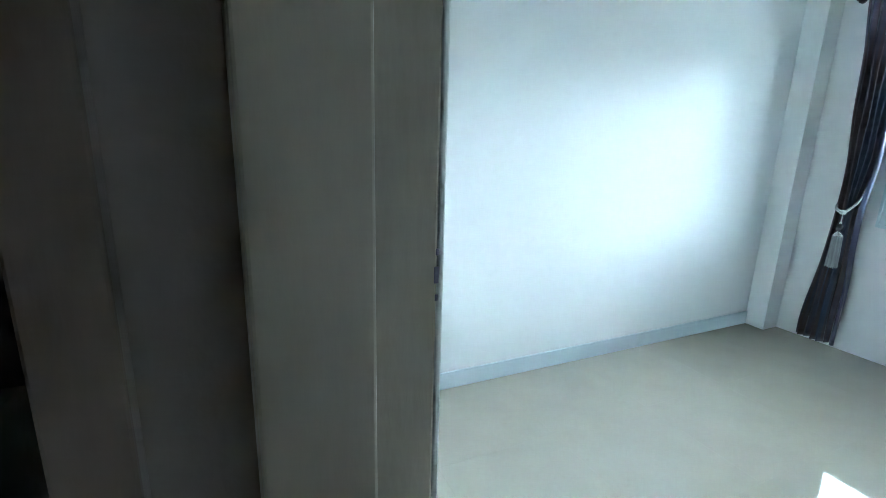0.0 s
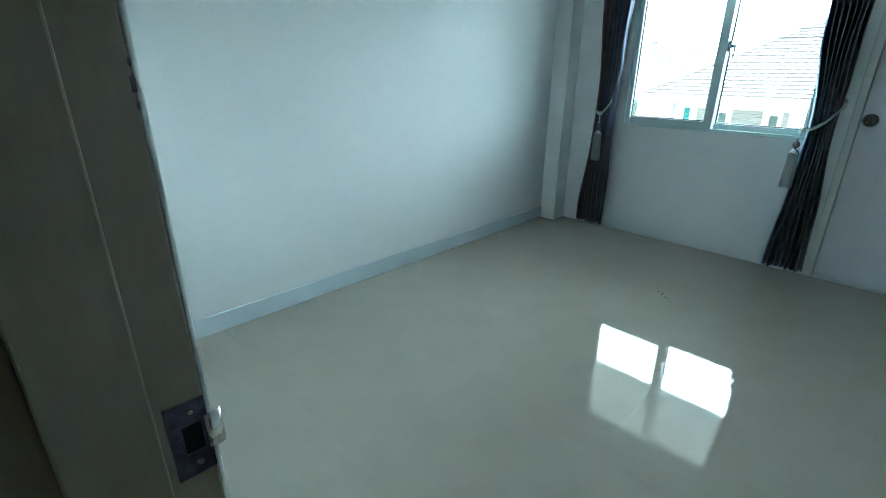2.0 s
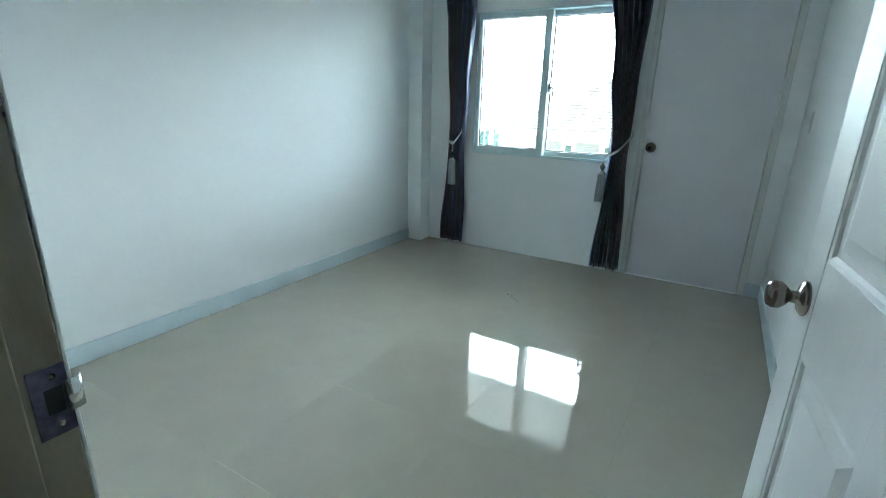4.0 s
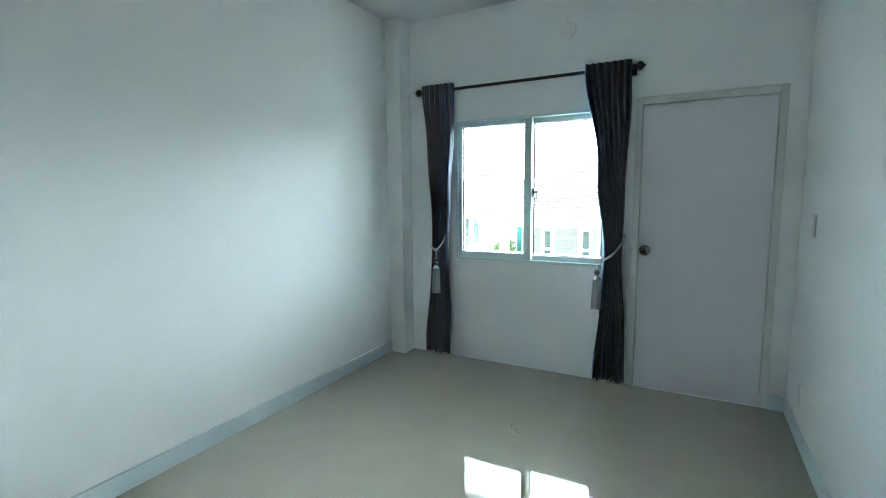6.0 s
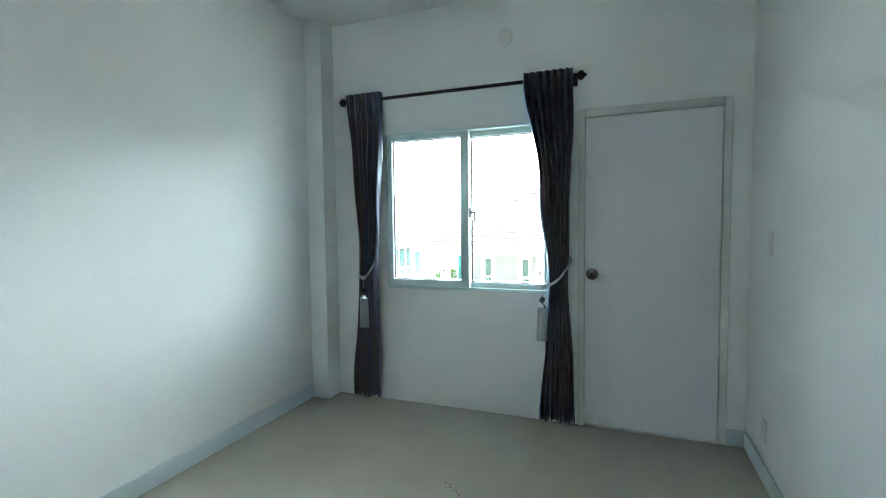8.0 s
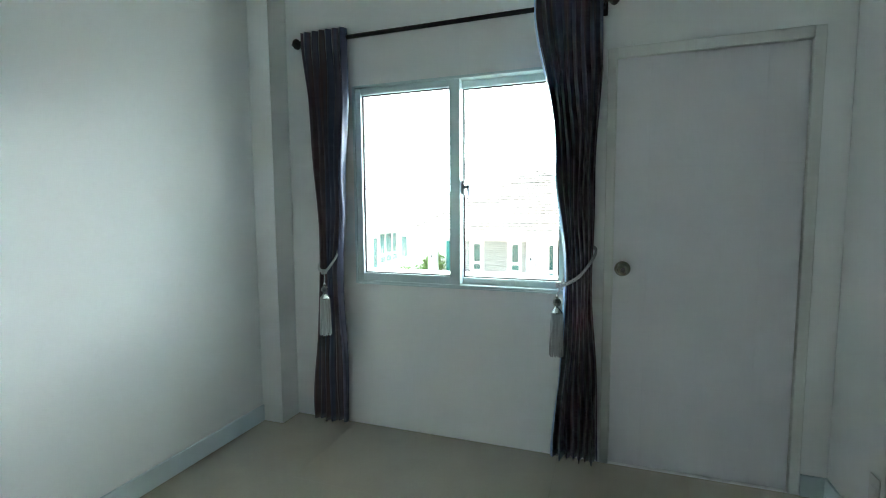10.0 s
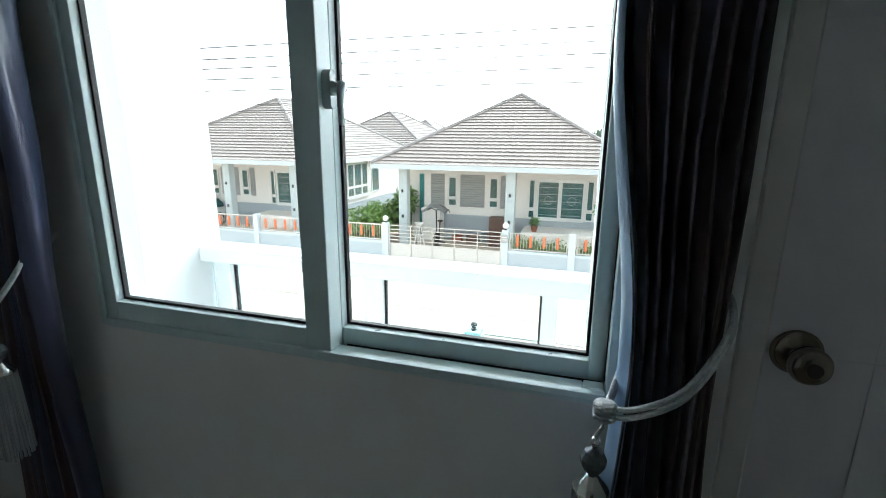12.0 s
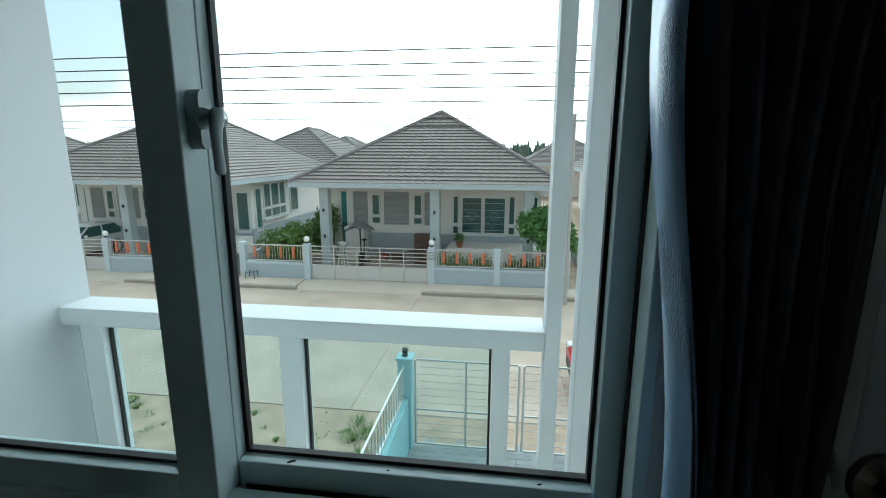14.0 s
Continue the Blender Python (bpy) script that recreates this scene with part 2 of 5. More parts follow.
M_ROOF = mat("grey_roof_tile", (0.205, 0.182, 0.168), 0.7, vary=0.14, scale=1.4, grain=30, bump=0.12)
M_RIDGE = mat("ridge_tile", (0.20, 0.185, 0.18), 0.7, vary=0.15, scale=3)
M_FASCIA = mat("blue_grey_fascia", (0.46, 0.52, 0.55), 0.6, vary=0.04)
M_HWALL = mat("pale_house_wall", (0.76, 0.745, 0.71), 0.75, vary=0.05, scale=0.8, bump=0.05)
M_DADO = mat("blue_grey_wall", (0.37, 0.42, 0.45), 0.7, vary=0.05, scale=1.0, bump=0.05)
M_COLTILE = mat("column_tile", (0.43, 0.49, 0.50), 0.5, vary=0.06, scale=3)
M_LOUVRE = mat("grey_louvre", (0.34, 0.355, 0.35), 0.55, vary=0.06)
M_WINFRAME = mat("white_window_frame", (0.72, 0.74, 0.73), 0.45, vary=0.03)
M_DARKGLASS = mat("dark_window_pane", (0.025, 0.10, 0.098), 0.06, vary=0.35, scale=2.0, bump=0.0, spec=0.6)
M_TEAL = mat("teal_drape", (0.05, 0.24, 0.24), 0.7, vary=0.25, scale=12, stretch=(1, 1, 0.1))
M_FENCE = mat("blue_grey_fence", (0.42, 0.48, 0.52), 0.7, vary=0.06, scale=1.2, bump=0.08)
M_FENCECAP = mat("pale_fence_post", (0.52, 0.59, 0.63), 0.7, vary=0.05, scale=1.5, bump=0.05)
M_RAIL = mat("steel_rail", (0.62, 0.62, 0.60), 0.35, metal=0.7, vary=0.06)
M_GATEBAR = mat("galvanised_bar", (0.42, 0.43, 0.42), 0.45, metal=0.5, vary=0.12, scale=8)
M_GATEMESH = mat("perforated_gate_sheet", (0.58, 0.57, 0.55), 0.45, metal=0.2, vary=0.06, scale=4)
M_ORANGE = mat("orange_ornament", (0.62, 0.17, 0.07), 0.5, vary=0.15, scale=10)
M_GLOBE = mat("white_globe", (0.80, 0.80, 0.78), 0.25, vary=0.02)
M_LEAF = mat("leaf_green", (0.12, 0.25, 0.07), 0.5, vary=0.4, scale=9, grain=40, bump=0.0)
M_LEAF2 = mat("hedge_green", (0.12, 0.21, 0.045), 0.55, vary=0.4, scale=9, grain=40, bump=0.0)
# Far trees: the distance haze is put into a paler, greyer green.
M_FARLEAF = mat("far_green_haze", (0.11, 0.15, 0.11), 0.8, vary=0.3, scale=1)
M_TRUNK = mat("bark", (0.12, 0.09, 0.07), 0.9, vary=0.25, scale=12, bump=0.4)
M_WIRE = mat("black_cable", (0.03, 0.03, 0.03), 0.6)
M_POLE = mat("concrete_pole", (0.42, 0.41, 0.39), 0.85, vary=0.1)
M_REDCAR = mat("red_car_paint", (0.40, 0.012, 0.016), 0.22, vary=0.03, spec=0.7)
M_WHITECAR = mat("white_car_paint", (0.76, 0.77, 0.77), 0.2, vary=0.02, spec=0.7)
M_TYRE = mat("tyre_rubber", (0.02, 0.02, 0.02), 0.8)
M_RIM = mat("alloy_rim", (0.6, 0.6, 0.6), 0.3, metal=0.9)
M_LAMP = mat("car_lamp", (0.55, 0.55, 0.55), 0.1, spec=0.8)
M_TEALPAINT = mat("pale_teal_fence", (0.30, 0.52, 0.56), 0.6, vary=0.05, scale=2, bump=0.05)
M_BROWN = mat("brown_cabinet_wood", (0.10, 0.055, 0.04), 0.5, vary=0.2, scale=8, stretch=(1, 1, 0.15))
M_COVER = mat("grey_cover_cloth", (0.20, 0.21, 0.21), 0.7, vary=0.25, scale=9)
M_BLACK = mat("black_metal", (0.02, 0.02, 0.022), 0.5)
M_POT = mat("terracotta_pot", (0.30, 0.11, 0.06), 0.8, vary=0.15)

# ---- building helpers ----
ORIGIN = {}


def thing(name, at, label, category, group="", kind=""):
    ob = new(name)
    ob.empty_display_size = 0.1
    ob.location = at
    ORIGIN[ob] = Vector(at)
    return tagged(ob, label, category, group, kind)


def mesh_of(name, bm, material, smooth=False):
    me = bpy.data.meshes.new(name)
    bmesh.ops.recalc_face_normals(bm, faces=bm.faces[:])
    bm.to_mesh(me)
    bm.free()
    me.materials.append(material)
    if smooth:
        for p in me.polygons:
            p.use_smooth = True
    return me


def part(name, bm, material, parent, label="", smooth=False):
    """Links a bmesh, drawn in the world's places, as one mesh under a thing or part."""
    o = ORIGIN[parent]
    if o.length:
        bmesh.ops.translate(bm, verts=bm.verts[:], vec=-o)
    ob = new(name, mesh_of(name, bm, material, smooth))
    ob.parent = parent
    ORIGIN[ob] = o
    if label:
        ob["label"] = label
    return ob


def structure(name, bm, material, label, category="wall", smooth=False):
    ob = new(name, mesh_of(name, bm, material, smooth))
    ORIGIN[ob] = Vector((0, 0, 0))
    return tagged(ob, label, category, kind="structure")


def single(name, bm, material, label, category, group="", smooth=False, kind=""):
    ob = new(name, mesh_of(name, bm, material, smooth))
    ORIGIN[ob] = Vector((0, 0, 0))
    return tagged(ob, label, category, group, kind)


def box(x0, x1, y0, y1, z0, z1, bevel=0.0, bm=None):
    bm = bm or bmesh.new()
    r = bmesh.ops.create_cube(bm, size=1.0)
    vs = r["verts"]
    for v in vs:
        v.co = Vector((x0 + (v.co.x + 0.5) * (x1 - x0), y0 + (v.co.y + 0.5) * (y1 - y0), z0 + (v.co.z + 0.5) * (z1 - z0)))
    if bevel:
        es = list({e for v in vs for e in v.link_edges})
        bmesh.ops.bevel(bm, geom=es, offset=bevel, segments=2, profile=0.5, affect="EDGES", clamp_overlap=True)
    return bm


def rod(p, q, r, seg=10, bm=None, r2=None):
    bm = bm or bmesh.new()
    p, q = Vector(p), Vector(q)
    d = q - p
    m = Matrix.Translation((p + q) / 2) @ d.to_track_quat("Z", "Y").to_matrix().to_4x4()
    bmesh.ops.create_cone(bm, cap_ends=True, segments=seg, radius1=r, radius2=r if r2 is None else r2, depth=d.length, matrix=m)
    return bm


def lathe(profile, m, seg=20, bm=None):
    """Turns (radius, height) pairs round the z axis of m."""
    bm = bm or bmesh.new()
    rings = []
    for r, h in profile:
        rings.append([bm.verts.new(m @ Vector((max(r, 1e-5) * math.cos(a), max(r, 1e-5) * math.sin(a), h))) for a in [2 * math.pi * i / seg for i in range(seg)]])
    for a, b in zip(rings, rings[1:]):
        for i in range(seg):
            bm.faces.new((a[i], a[(i + 1) % seg], b[(i + 1) % seg], b[i]))
    bm.faces.new(rings[0])
    bm.faces.new(rings[-1])
    return bm


def tube(points, r, seg=8, bm=None, closed=False):
    bm = bm or bmesh.new()
    pts = [Vector(p) for p in points]
    n = len(pts)
    rings = []
    for i, p in enumerate(pts):
        a = pts[i - 1] if (i or closed) else p
        b = pts[(i + 1) % n] if (i < n - 1 or closed) else p
        q = (b - a).to_track_quat("Z", "Y")
        rings.append([bm.verts.new(p + q @ Vector((r * math.cos(t), r * math.sin(t), 0))) for t in [2 * math.pi * k / seg for k in range(seg)]])
    for i in range(n if closed else n - 1):
        a, b = rings[i], rings[(i + 1) % n]
        for k in range(seg):
            bm.faces.new((a[k], a[(k + 1) % seg], b[(k + 1) % seg], b[k]))
    if not closed:
        bm.faces.new(rings[0])
        bm.faces.new(rings[-1])
    return bm


def pierced(axis, a0, a1, us, zs, holes):
    """A wall of thickness a0..a1 along one axis, with rectangular holes (u0, u1, z0, z1) right through it."""
    us = sorted({*us, *[h[0] for h in holes], *[h[1] for h in holes]})
    zs = sorted({*zs, *[h[2] for h in holes], *[h[3] for h in holes]})
    bm = bmesh.new()
    grid = {}

    def vert(i, j, k):
        if (i, j, k) not in grid:
            a = (a0, a1)[k]
            grid[i, j, k] = bm.verts.new((a, us[i], zs[j]) if axis == "x" else (us[i], a, zs[j]))
        return grid[i, j, k]

    def solid(i, j):
        if not (0 <= i < len(us) - 1 and 0 <= j < len(zs) - 1):
            return False
        u, z = (us[i] + us[i + 1]) / 2, (zs[j] + zs[j + 1]) / 2
        return not any(h[0] < u < h[1] and h[2] < z < h[3] for h in holes)

    for i in range(len(us) - 1):
        for j in range(len(zs) - 1):
            if not solid(i, j):
                continue
            for k in (0, 1):
                bm.faces.new((vert(i, j, k), vert(i + 1, j, k), vert(i + 1, j + 1, k), vert(i, j + 1, k)))
            for (di, dj), (p, q) in {(-1, 0): ((i, j), (i, j + 1)), (1, 0): ((i + 1, j), (i + 1, j + 1)), (0, -1): ((i, j), (i + 1, j)), (0, 1): ((i, j + 1), (i + 1, j + 1))}.items():
                if not solid(i + di, j + dj):
                    bm.faces.new((vert(*p, 0), vert(*q, 0), vert(*q, 1), vert(*p, 1)))
    return bm


# ---- room shell ----
X_ENTRY, Y_LEFT, Y_RIGHT, H_CEIL = -3.582, 2.21, -0.72, 2.85
GROUND = -3.5

structure("floor", box(-5.6, 0.0, -2.2, 3.2, -0.15, -0.012), M_GROUT, "grey grout bed under the polished floor tiles", "floor")
structure("ceiling", box(-5.6, 0.12, -2.2, 3.2, H_CEIL, H_CEIL + 0.12), M_CEIL, "plain white painted ceiling of the bedroom", "ceiling")
structure("wall_window", pierced("x", 0.0, 0.12, (-2.2, 3.2), (-0.15, H_CEIL), [(0.415, 1.62, 0.862, 1.995), (-0.616, 0.236, 0.0, 2.05)]), M_WALL, "white painted wall around window and balcony door")
structure("wall_left", box(X_ENTRY, 0.0, Y_LEFT, Y_LEFT + 0.12, -0.012, H_CEIL), M_WALL, "smooth white painted side wall of the bedroom")
structure("wall_right", box(X_ENTRY, 0.0, Y_RIGHT - 0.12, Y_RIGHT, -0.012, H_CEIL), M_WALL, "smooth white painted wall beside the doors")
structure("wall_entry", pierced("x", -3.726, X_ENTRY, (-2.2, 3.2), (-0.012, H_CEIL), [(-0.650, 0.508, -0.012, 2.09)]), M_WALL, "white painted wall with the bedroom doorway")
# Unseen back, end and right hall walls shut daylight out of the hall.
structure("wall_hall_back", box(-5.6, -5.48, -2.2, 3.2, -0.012, H_CEIL), M_HALLWALL, "plain back wall of the dark hall, colour darkened for shade")
structure("wall_hall_left", pierced("y", 0.51, 0.63, (-5.48, -3.726), (-0.012, H_CEIL), [(-4.70, -3.872, -0.012, 2.05)]), M_HALLWALL, "plain side wall of the dark hall, colour darkened for shade")
structure("wall_hall_end", box(-5.48, -3.726, 3.08, 3.2, -0.012, H_CEIL), M_HALLWALL, "plain wall of the dark room off the hall, darkened for shade")
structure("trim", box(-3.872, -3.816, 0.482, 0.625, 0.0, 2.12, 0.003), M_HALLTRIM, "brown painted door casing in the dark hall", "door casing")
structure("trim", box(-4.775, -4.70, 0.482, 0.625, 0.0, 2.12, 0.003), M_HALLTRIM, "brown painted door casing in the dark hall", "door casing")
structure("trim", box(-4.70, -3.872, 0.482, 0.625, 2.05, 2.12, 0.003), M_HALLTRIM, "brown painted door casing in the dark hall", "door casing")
structure("wall_hall_right", box(-5.48, -3.726, -2.2, -2.08, -0.012, H_CEIL), M_HALLWALL, "plain end wall of the dark hall, colour darkened for shade")
structure("pillar_1", box(-0.16, 0.0, 2.065, Y_LEFT, -0.012, H_CEIL, 0.003), M_WALL, "white painted corner pillar beside the window wall", "pillar")
structure("pillar_2", box(X_ENTRY, -3.42, 2.05, Y_LEFT, -0.012, H_CEIL), M_WALL, "white painted corner pillar beside the doorway", "pillar")

for run in [(-3.42, -0.16, Y_LEFT - 0.012, Y_LEFT), (-3.42, -3.408, 2.038, Y_LEFT - 0.012), (X_ENTRY, -3.408, 2.038, 2.05),
            (-0.012, 0.0, Y_RIGHT + 0.012, -0.618), (X_ENTRY, 0.0, Y_RIGHT, Y_RIGHT + 0.012)]:
    structure("baseboard", box(*run, 0.0, 0.10, 0.003), M_BASE, "pale blue-grey skirting board along the wall", "baseboard")


# ---- balcony door in the window wall ----
def balcony_door():
    d = thing("door_1", (0.03, -0.19, 0), "closed flush pale grey wooden door to the balcony", "door", kind="structure")
    part("door_frame", box(-0.006, 0.125, 0.196, 0.238, 0.0, 2.05, 0.004), M_FRAME, d, "cream painted jamb")
    part("door_frame", box(-0.006, 0.125, -0.618, -0.575, 0.0, 2.05, 0.004), M_FRAME, d, "cream painted jamb")
    part("door_frame", box(-0.006, 0.125, -0.575, 0.196, 2.0, 2.05, 0.004), M_FRAME, d, "cream painted head")
    for q in ((0.178, 0.196, 0.0, 2.0), (-0.575, -0.557, 0.0, 2.0), (-0.557, 0.178, 1.982, 2.0)):
        part("stop", box(0.051, 0.125, *q), M_FRAME, d)
    part("threshold", box(0.051, 0.125, -0.557, 0.178, -0.012, 0.018), M_FRAME, d)
    # leaf of panels with shallow routed lines between them
    ys, zs = (-0.572, -0.42, 0.045, 0.193), (0.006, 0.40, 0.994, 1.49, 1.997)
    leaf = part("leaf", box(0.0138, 0.05, -0.572, 0.193, 0.006, 1.997), M_DOOR, d)
    for (y0, y1) in zip(ys, ys[1:]):
        for (z0, z1) in zip(zs, zs[1:]):
            part("panel", box(0.0125, 0.0136, y0 + 0.0008, y1 - 0.0008, z0 + 0.0008, z1 - 0.0008, 0.0007), M_DOOR, leaf)
    knob(d, pose(0.012, 0.15, 1.0, 0, -90, 0), True)


def knob(parent, m, keyed=False):
    k = part("knob", lathe([(0.036, 0), (0.037, 0.004), (0.030, 0.010), (0.014, 0.013), (0.012, 0.028), (0.020, 0.034), (0.028, 0.044), (0.029, 0.056), (0.024, 0.066), (0.012, 0.069)], m, 28), M_STEEL, parent, "round satin steel door knob", True)
    if keyed:
        part("keyhole", lathe([(0.011, 0.069), (0.011, 0.0715), (0.008, 0.072)], m, 16), M_BRONZE, k)


balcony_door()


# ---- window ----
def slider_window():
    w = thing("window_1", (0.05, 1.0, 0.875), "white aluminium sliding window with two clear panes", "window", kind="structure")
    y0, y1, z0, z1 = 0.415, 1.62, 0.862, 1.995
    part("window_frame", box(-0.006, 0.122, y1 - 0.012, y1 + 0.004, z0, z1, 0.002), M_ALU, w)
    part("window_frame", box(-0.006, 0.122, y0 - 0.004, y0 + 0.012, z0, z1, 0.002), M_ALU, w)
    part("window_frame", box(-0.006, 0.122, y0 + 0.012, y1 - 0.012, z1 - 0.012, z1 + 0.003, 0.002), M_ALU, w)
    sill = part("window_sill", box(-0.006, 0.122, y0 + 0.012, y1 - 0.012, z0 - 0.003, z0 + 0.006, 0.002), M_ALU, w)
    part("sill_lip", box(-0.008, 0.010, y0 + 0.012, y1 - 0.012, z0 + 0.006, z0 + 0.019, 0.002), M_ALU, sill)
    part("inner_track", box(0.0105, 0.040, y0 + 0.052, y1 - 0.012, z0 + 0.006, z0 + 0.0175, 0.0015), M_ALU, sill)
    # Dark strip paints the channel's shade along with its dirt.
    part("track_bed", box(0.0405, 0.0525, y0 + 0.052, 0.978, z0 + 0.0062, z0 + 0.0075), M_RUBBER, sill, "track channel, dark for its shade and dirt")
    # Made-up dark strip carries the same shade up the jamb.
    part("jamb_shade", box(0.036, 0.0525, y0 + 0.0122, y0 + 0.0136, z0 + 0.022, z1 - 0.014), M_RUBBER, sill, "dark strip added along the jamb for shade")
    for x in (0.102,):
        part("track", box(x, x + 0.004, y0 + 0.012, y1 - 0.012, z0 + 0.006, z0 + 0.016, 0.001), M_ALU, sill)
    part("track_stop", box(0.012, 0.04, y0 + 0.014, y0 + 0.05, z0 + 0.006, z0 + 0.02, 0.002), M_ALU, sill)

    def sash(x0, x1, ya, yb, za, zb, ga, gb, gz0, gz1, name):
        s = part(name, box(x0, x1, gb, yb, za, zb, 0.002), M_ALU, w, "white aluminium sash")
        part("stile", box(x0, x1, ya, ga, za, zb, 0.002), M_ALU, s)
        part("rail", box(x0 + 0.001, x1 - 0.001, ga, gb, za, gz0, 0.002), M_ALU, s)
        part("rail", box(x0 + 0.001, x1 - 0.001, ga, gb, gz1, zb, 0.002), M_ALU, s)
        xm = x0 + 0.72 * (x1 - x0)
        # sloped glazing bead seen beside the glass
        for b in [(ga, ga + 0.006, gz0, gz1), (gb - 0.006, gb, gz0, gz1), (ga + 0.006, gb - 0.006, gz0, gz0 + 0.006), (ga + 0.006, gb - 0.006, gz1 - 0.006, gz1)]:
            part("gasket", box(xm - 0.006, xm + 0.006, *b), M_RUBBER, s)
        g = part("pane", box(xm - 0.002, xm + 0.002, ga + 0.004, gb - 0.004, gz0 + 0.004, gz1 - 0.004), M_GLASS, s, "clear glass pane")
        g.visible_shadow = False
        return s

    sash(0.0, 0.038, 0.979, 1.608, 0.872, 1.983, 1.038, 1.572, 0.925, 1.946, "fixed_sash")
    s = sash(0.055, 0.095, 0.427, 1.02, 0.869, 1.983, 0.458, 0.981, 0.913, 1.946, "sliding_sash")
    # Black strip paints the shaded gap between sash and sill.
    part("gap_shade", box(0.0525, 0.0545, 0.430, 0.970, 0.869, 0.876), M_RUBBER, s)
    # lever handle on the sliding sash
    bm = bmesh.new()
    ring = []
    for k in range(24):
        a = 2 * math.pi * k / 24
        z = 1.412 + math.copysign(0.024, math.sin(a)) + 0.012 * math.sin(a)
        ring.append((0.0115 + 0.0115 * math.cos(a), z))
    lo, hi = [[bm.verts.new((0.013 + u, y, z)) for u, z in ring] for y in (0.9782, 0.9605)]
    for k in range(24):
        bm.faces.new((lo[k], lo[(k + 1) % 24], hi[(k + 1) % 24], hi[k]))
    bm.faces.new(lo)
    bm.faces.new(hi)
    h = part("handle_plate", bm, M_HANDLE, s, "pale grey lever handle with rounded plate")
    part("handle_neck", lathe([(0.0135, 0), (0.0135, 0.006), (0.011, 0.008), (0.011, 0.026), (0.009, 0.029)], look((0.018, 0.9605, 1.413), (0.020, 1.2, 1.413)), 18), M_HANDLE, h, smooth=True)
    # tapered lever that hangs from the neck
    keys = ((0.010, 0.934, 1.425, 0.006, 0.006), (0.006, 0.932, 1.420, 0.011, 0.008), (0.001, 0.931, 1.411, 0.0115, 0.008), (-0.002, 0.931, 1.398, 0.009, 0.0065), (-0.001, 0.932, 1.381, 0.0078, 0.0058), (0.002, 0.933, 1.364, 0.0078, 0.0055), (0.005, 0.934, 1.351, 0.0085, 0.0055), (0.0055, 0.934, 1.345, 0.0055, 0.0035))
    bm = bmesh.new()
    rings = [[bm.verts.new((x + a * math.cos(t), y + b * math.sin(t), z)) for t in [2 * math.pi * k / 14 for k in range(14)]] for x, y, z, a, b in keys]
    for p, q in zip(rings, rings[1:]):
        for k in range(14):
            bm.faces.new((p[k], p[(k + 1) % 14], q[(k + 1) % 14], q[k]))
    bm.faces.new(rings[0])
    bm.faces.new(rings[-1])
    part("lever", bm, M_HANDLE, h, smooth=True)
    # interlock grooves along the meeting stiles
    part("interlock", box(0.0395, 0.0535, 0.9815, 1.019, 0.875, 1.980, 0.001), M_ALU, s)


slider_window()


# ---- curtains ----
def ease(z, keys):
    """Smooth blend between (height, value) keys, falling heights."""
    for (za, a), (zb, b) in zip(keys, keys[1:]):
        if z >= zb:
            f = min(1, max(0, (za - z) / (za - zb)))
            f = f * f * (3 - 2 * f)
            return a + (b - a) * f
    return keys[-1][1]


def curtain(name_label, left, right, folds, seed, depth_keys, back=-0.038, lining=True):
    rnd = random.Random(seed)
    ph = [rnd.uniform(-0.5, 0.5) for _ in range(folds + 2)]
    bm = bmesh.new()
    nu, nz = folds * 14, 60
    ztop, zbot = 2.285, 0.045
    rows = []
    for j in range(nz + 1):
        z = ztop + (zbot - ztop) * j / nz
        ya, yb = ease(z, left), ease(z, right)
        amp = ease(z, depth_keys)
        row = []
        for i in range(nu + 1):
            u = i / nu
            k = u * (folds - 0.25)
            wob = ph[int(k)] * (1 - k % 1) + ph[int(k) + 1] * (k % 1)
            s = math.sin(2 * math.pi * k + 0.5 * wob)
            s = math.copysign(abs(s) ** 0.9, s)
            x = -0.092 - 0.026 * min(1, max(0, (z - 1.95) / 0.25)) + amp * s * (1 + 0.35 * wob) - 0.012 * math.sin(3 * z + 5 * wob) * (ztop - z) / 2.2
            y = ya + (yb - ya) * (u + 0.10 / folds * math.sin(4 * math.pi * k + wob)) + 0.004 * math.sin(9 * z + 7 * u)
            zz = z + (0.003 * math.sin(k * 4.1 + wob) if j == nz else 0)
            row.append(bm.verts.new((x, y, zz)))
        # the leading edge turns back to the wall on the window side
        x_end, side = x, (1 if yb > ya else -1)
        for i in range(1, 11):
            f = i / 10
            bulge = 0.012 * math.sin(math.pi * f) + 0.005 * math.sin(5 * z + 6 * f)
            row.append(bm.verts.new((x_end + (back - x_end) * f, y + side * bulge, zz)))
        rows.append(row)
    for a, b in zip(rows, rows[1:]):
        for i in range(nu + 10):
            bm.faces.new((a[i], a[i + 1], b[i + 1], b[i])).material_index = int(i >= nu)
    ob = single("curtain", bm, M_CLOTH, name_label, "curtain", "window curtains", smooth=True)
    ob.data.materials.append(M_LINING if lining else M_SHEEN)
    sol = ob.modifiers.new("cloth", "SOLIDIFY")
    sol.thickness = 0.003
    return ob


curtain("dark navy satin curtain with pleats, tied back with rope", [(2.285, 1.872), (0.97, 1.805), (0.045, 1.885)], [(2.285, 1.615), (1.35, 1.652), (0.97, 1.680), (0.045, 1.665)], 6, 3,
        [(2.285, 0.013), (1.9, 0.030), (1.5, 0.036), (0.97, 0.030), (0.045, 0.028)], -0.056, False)
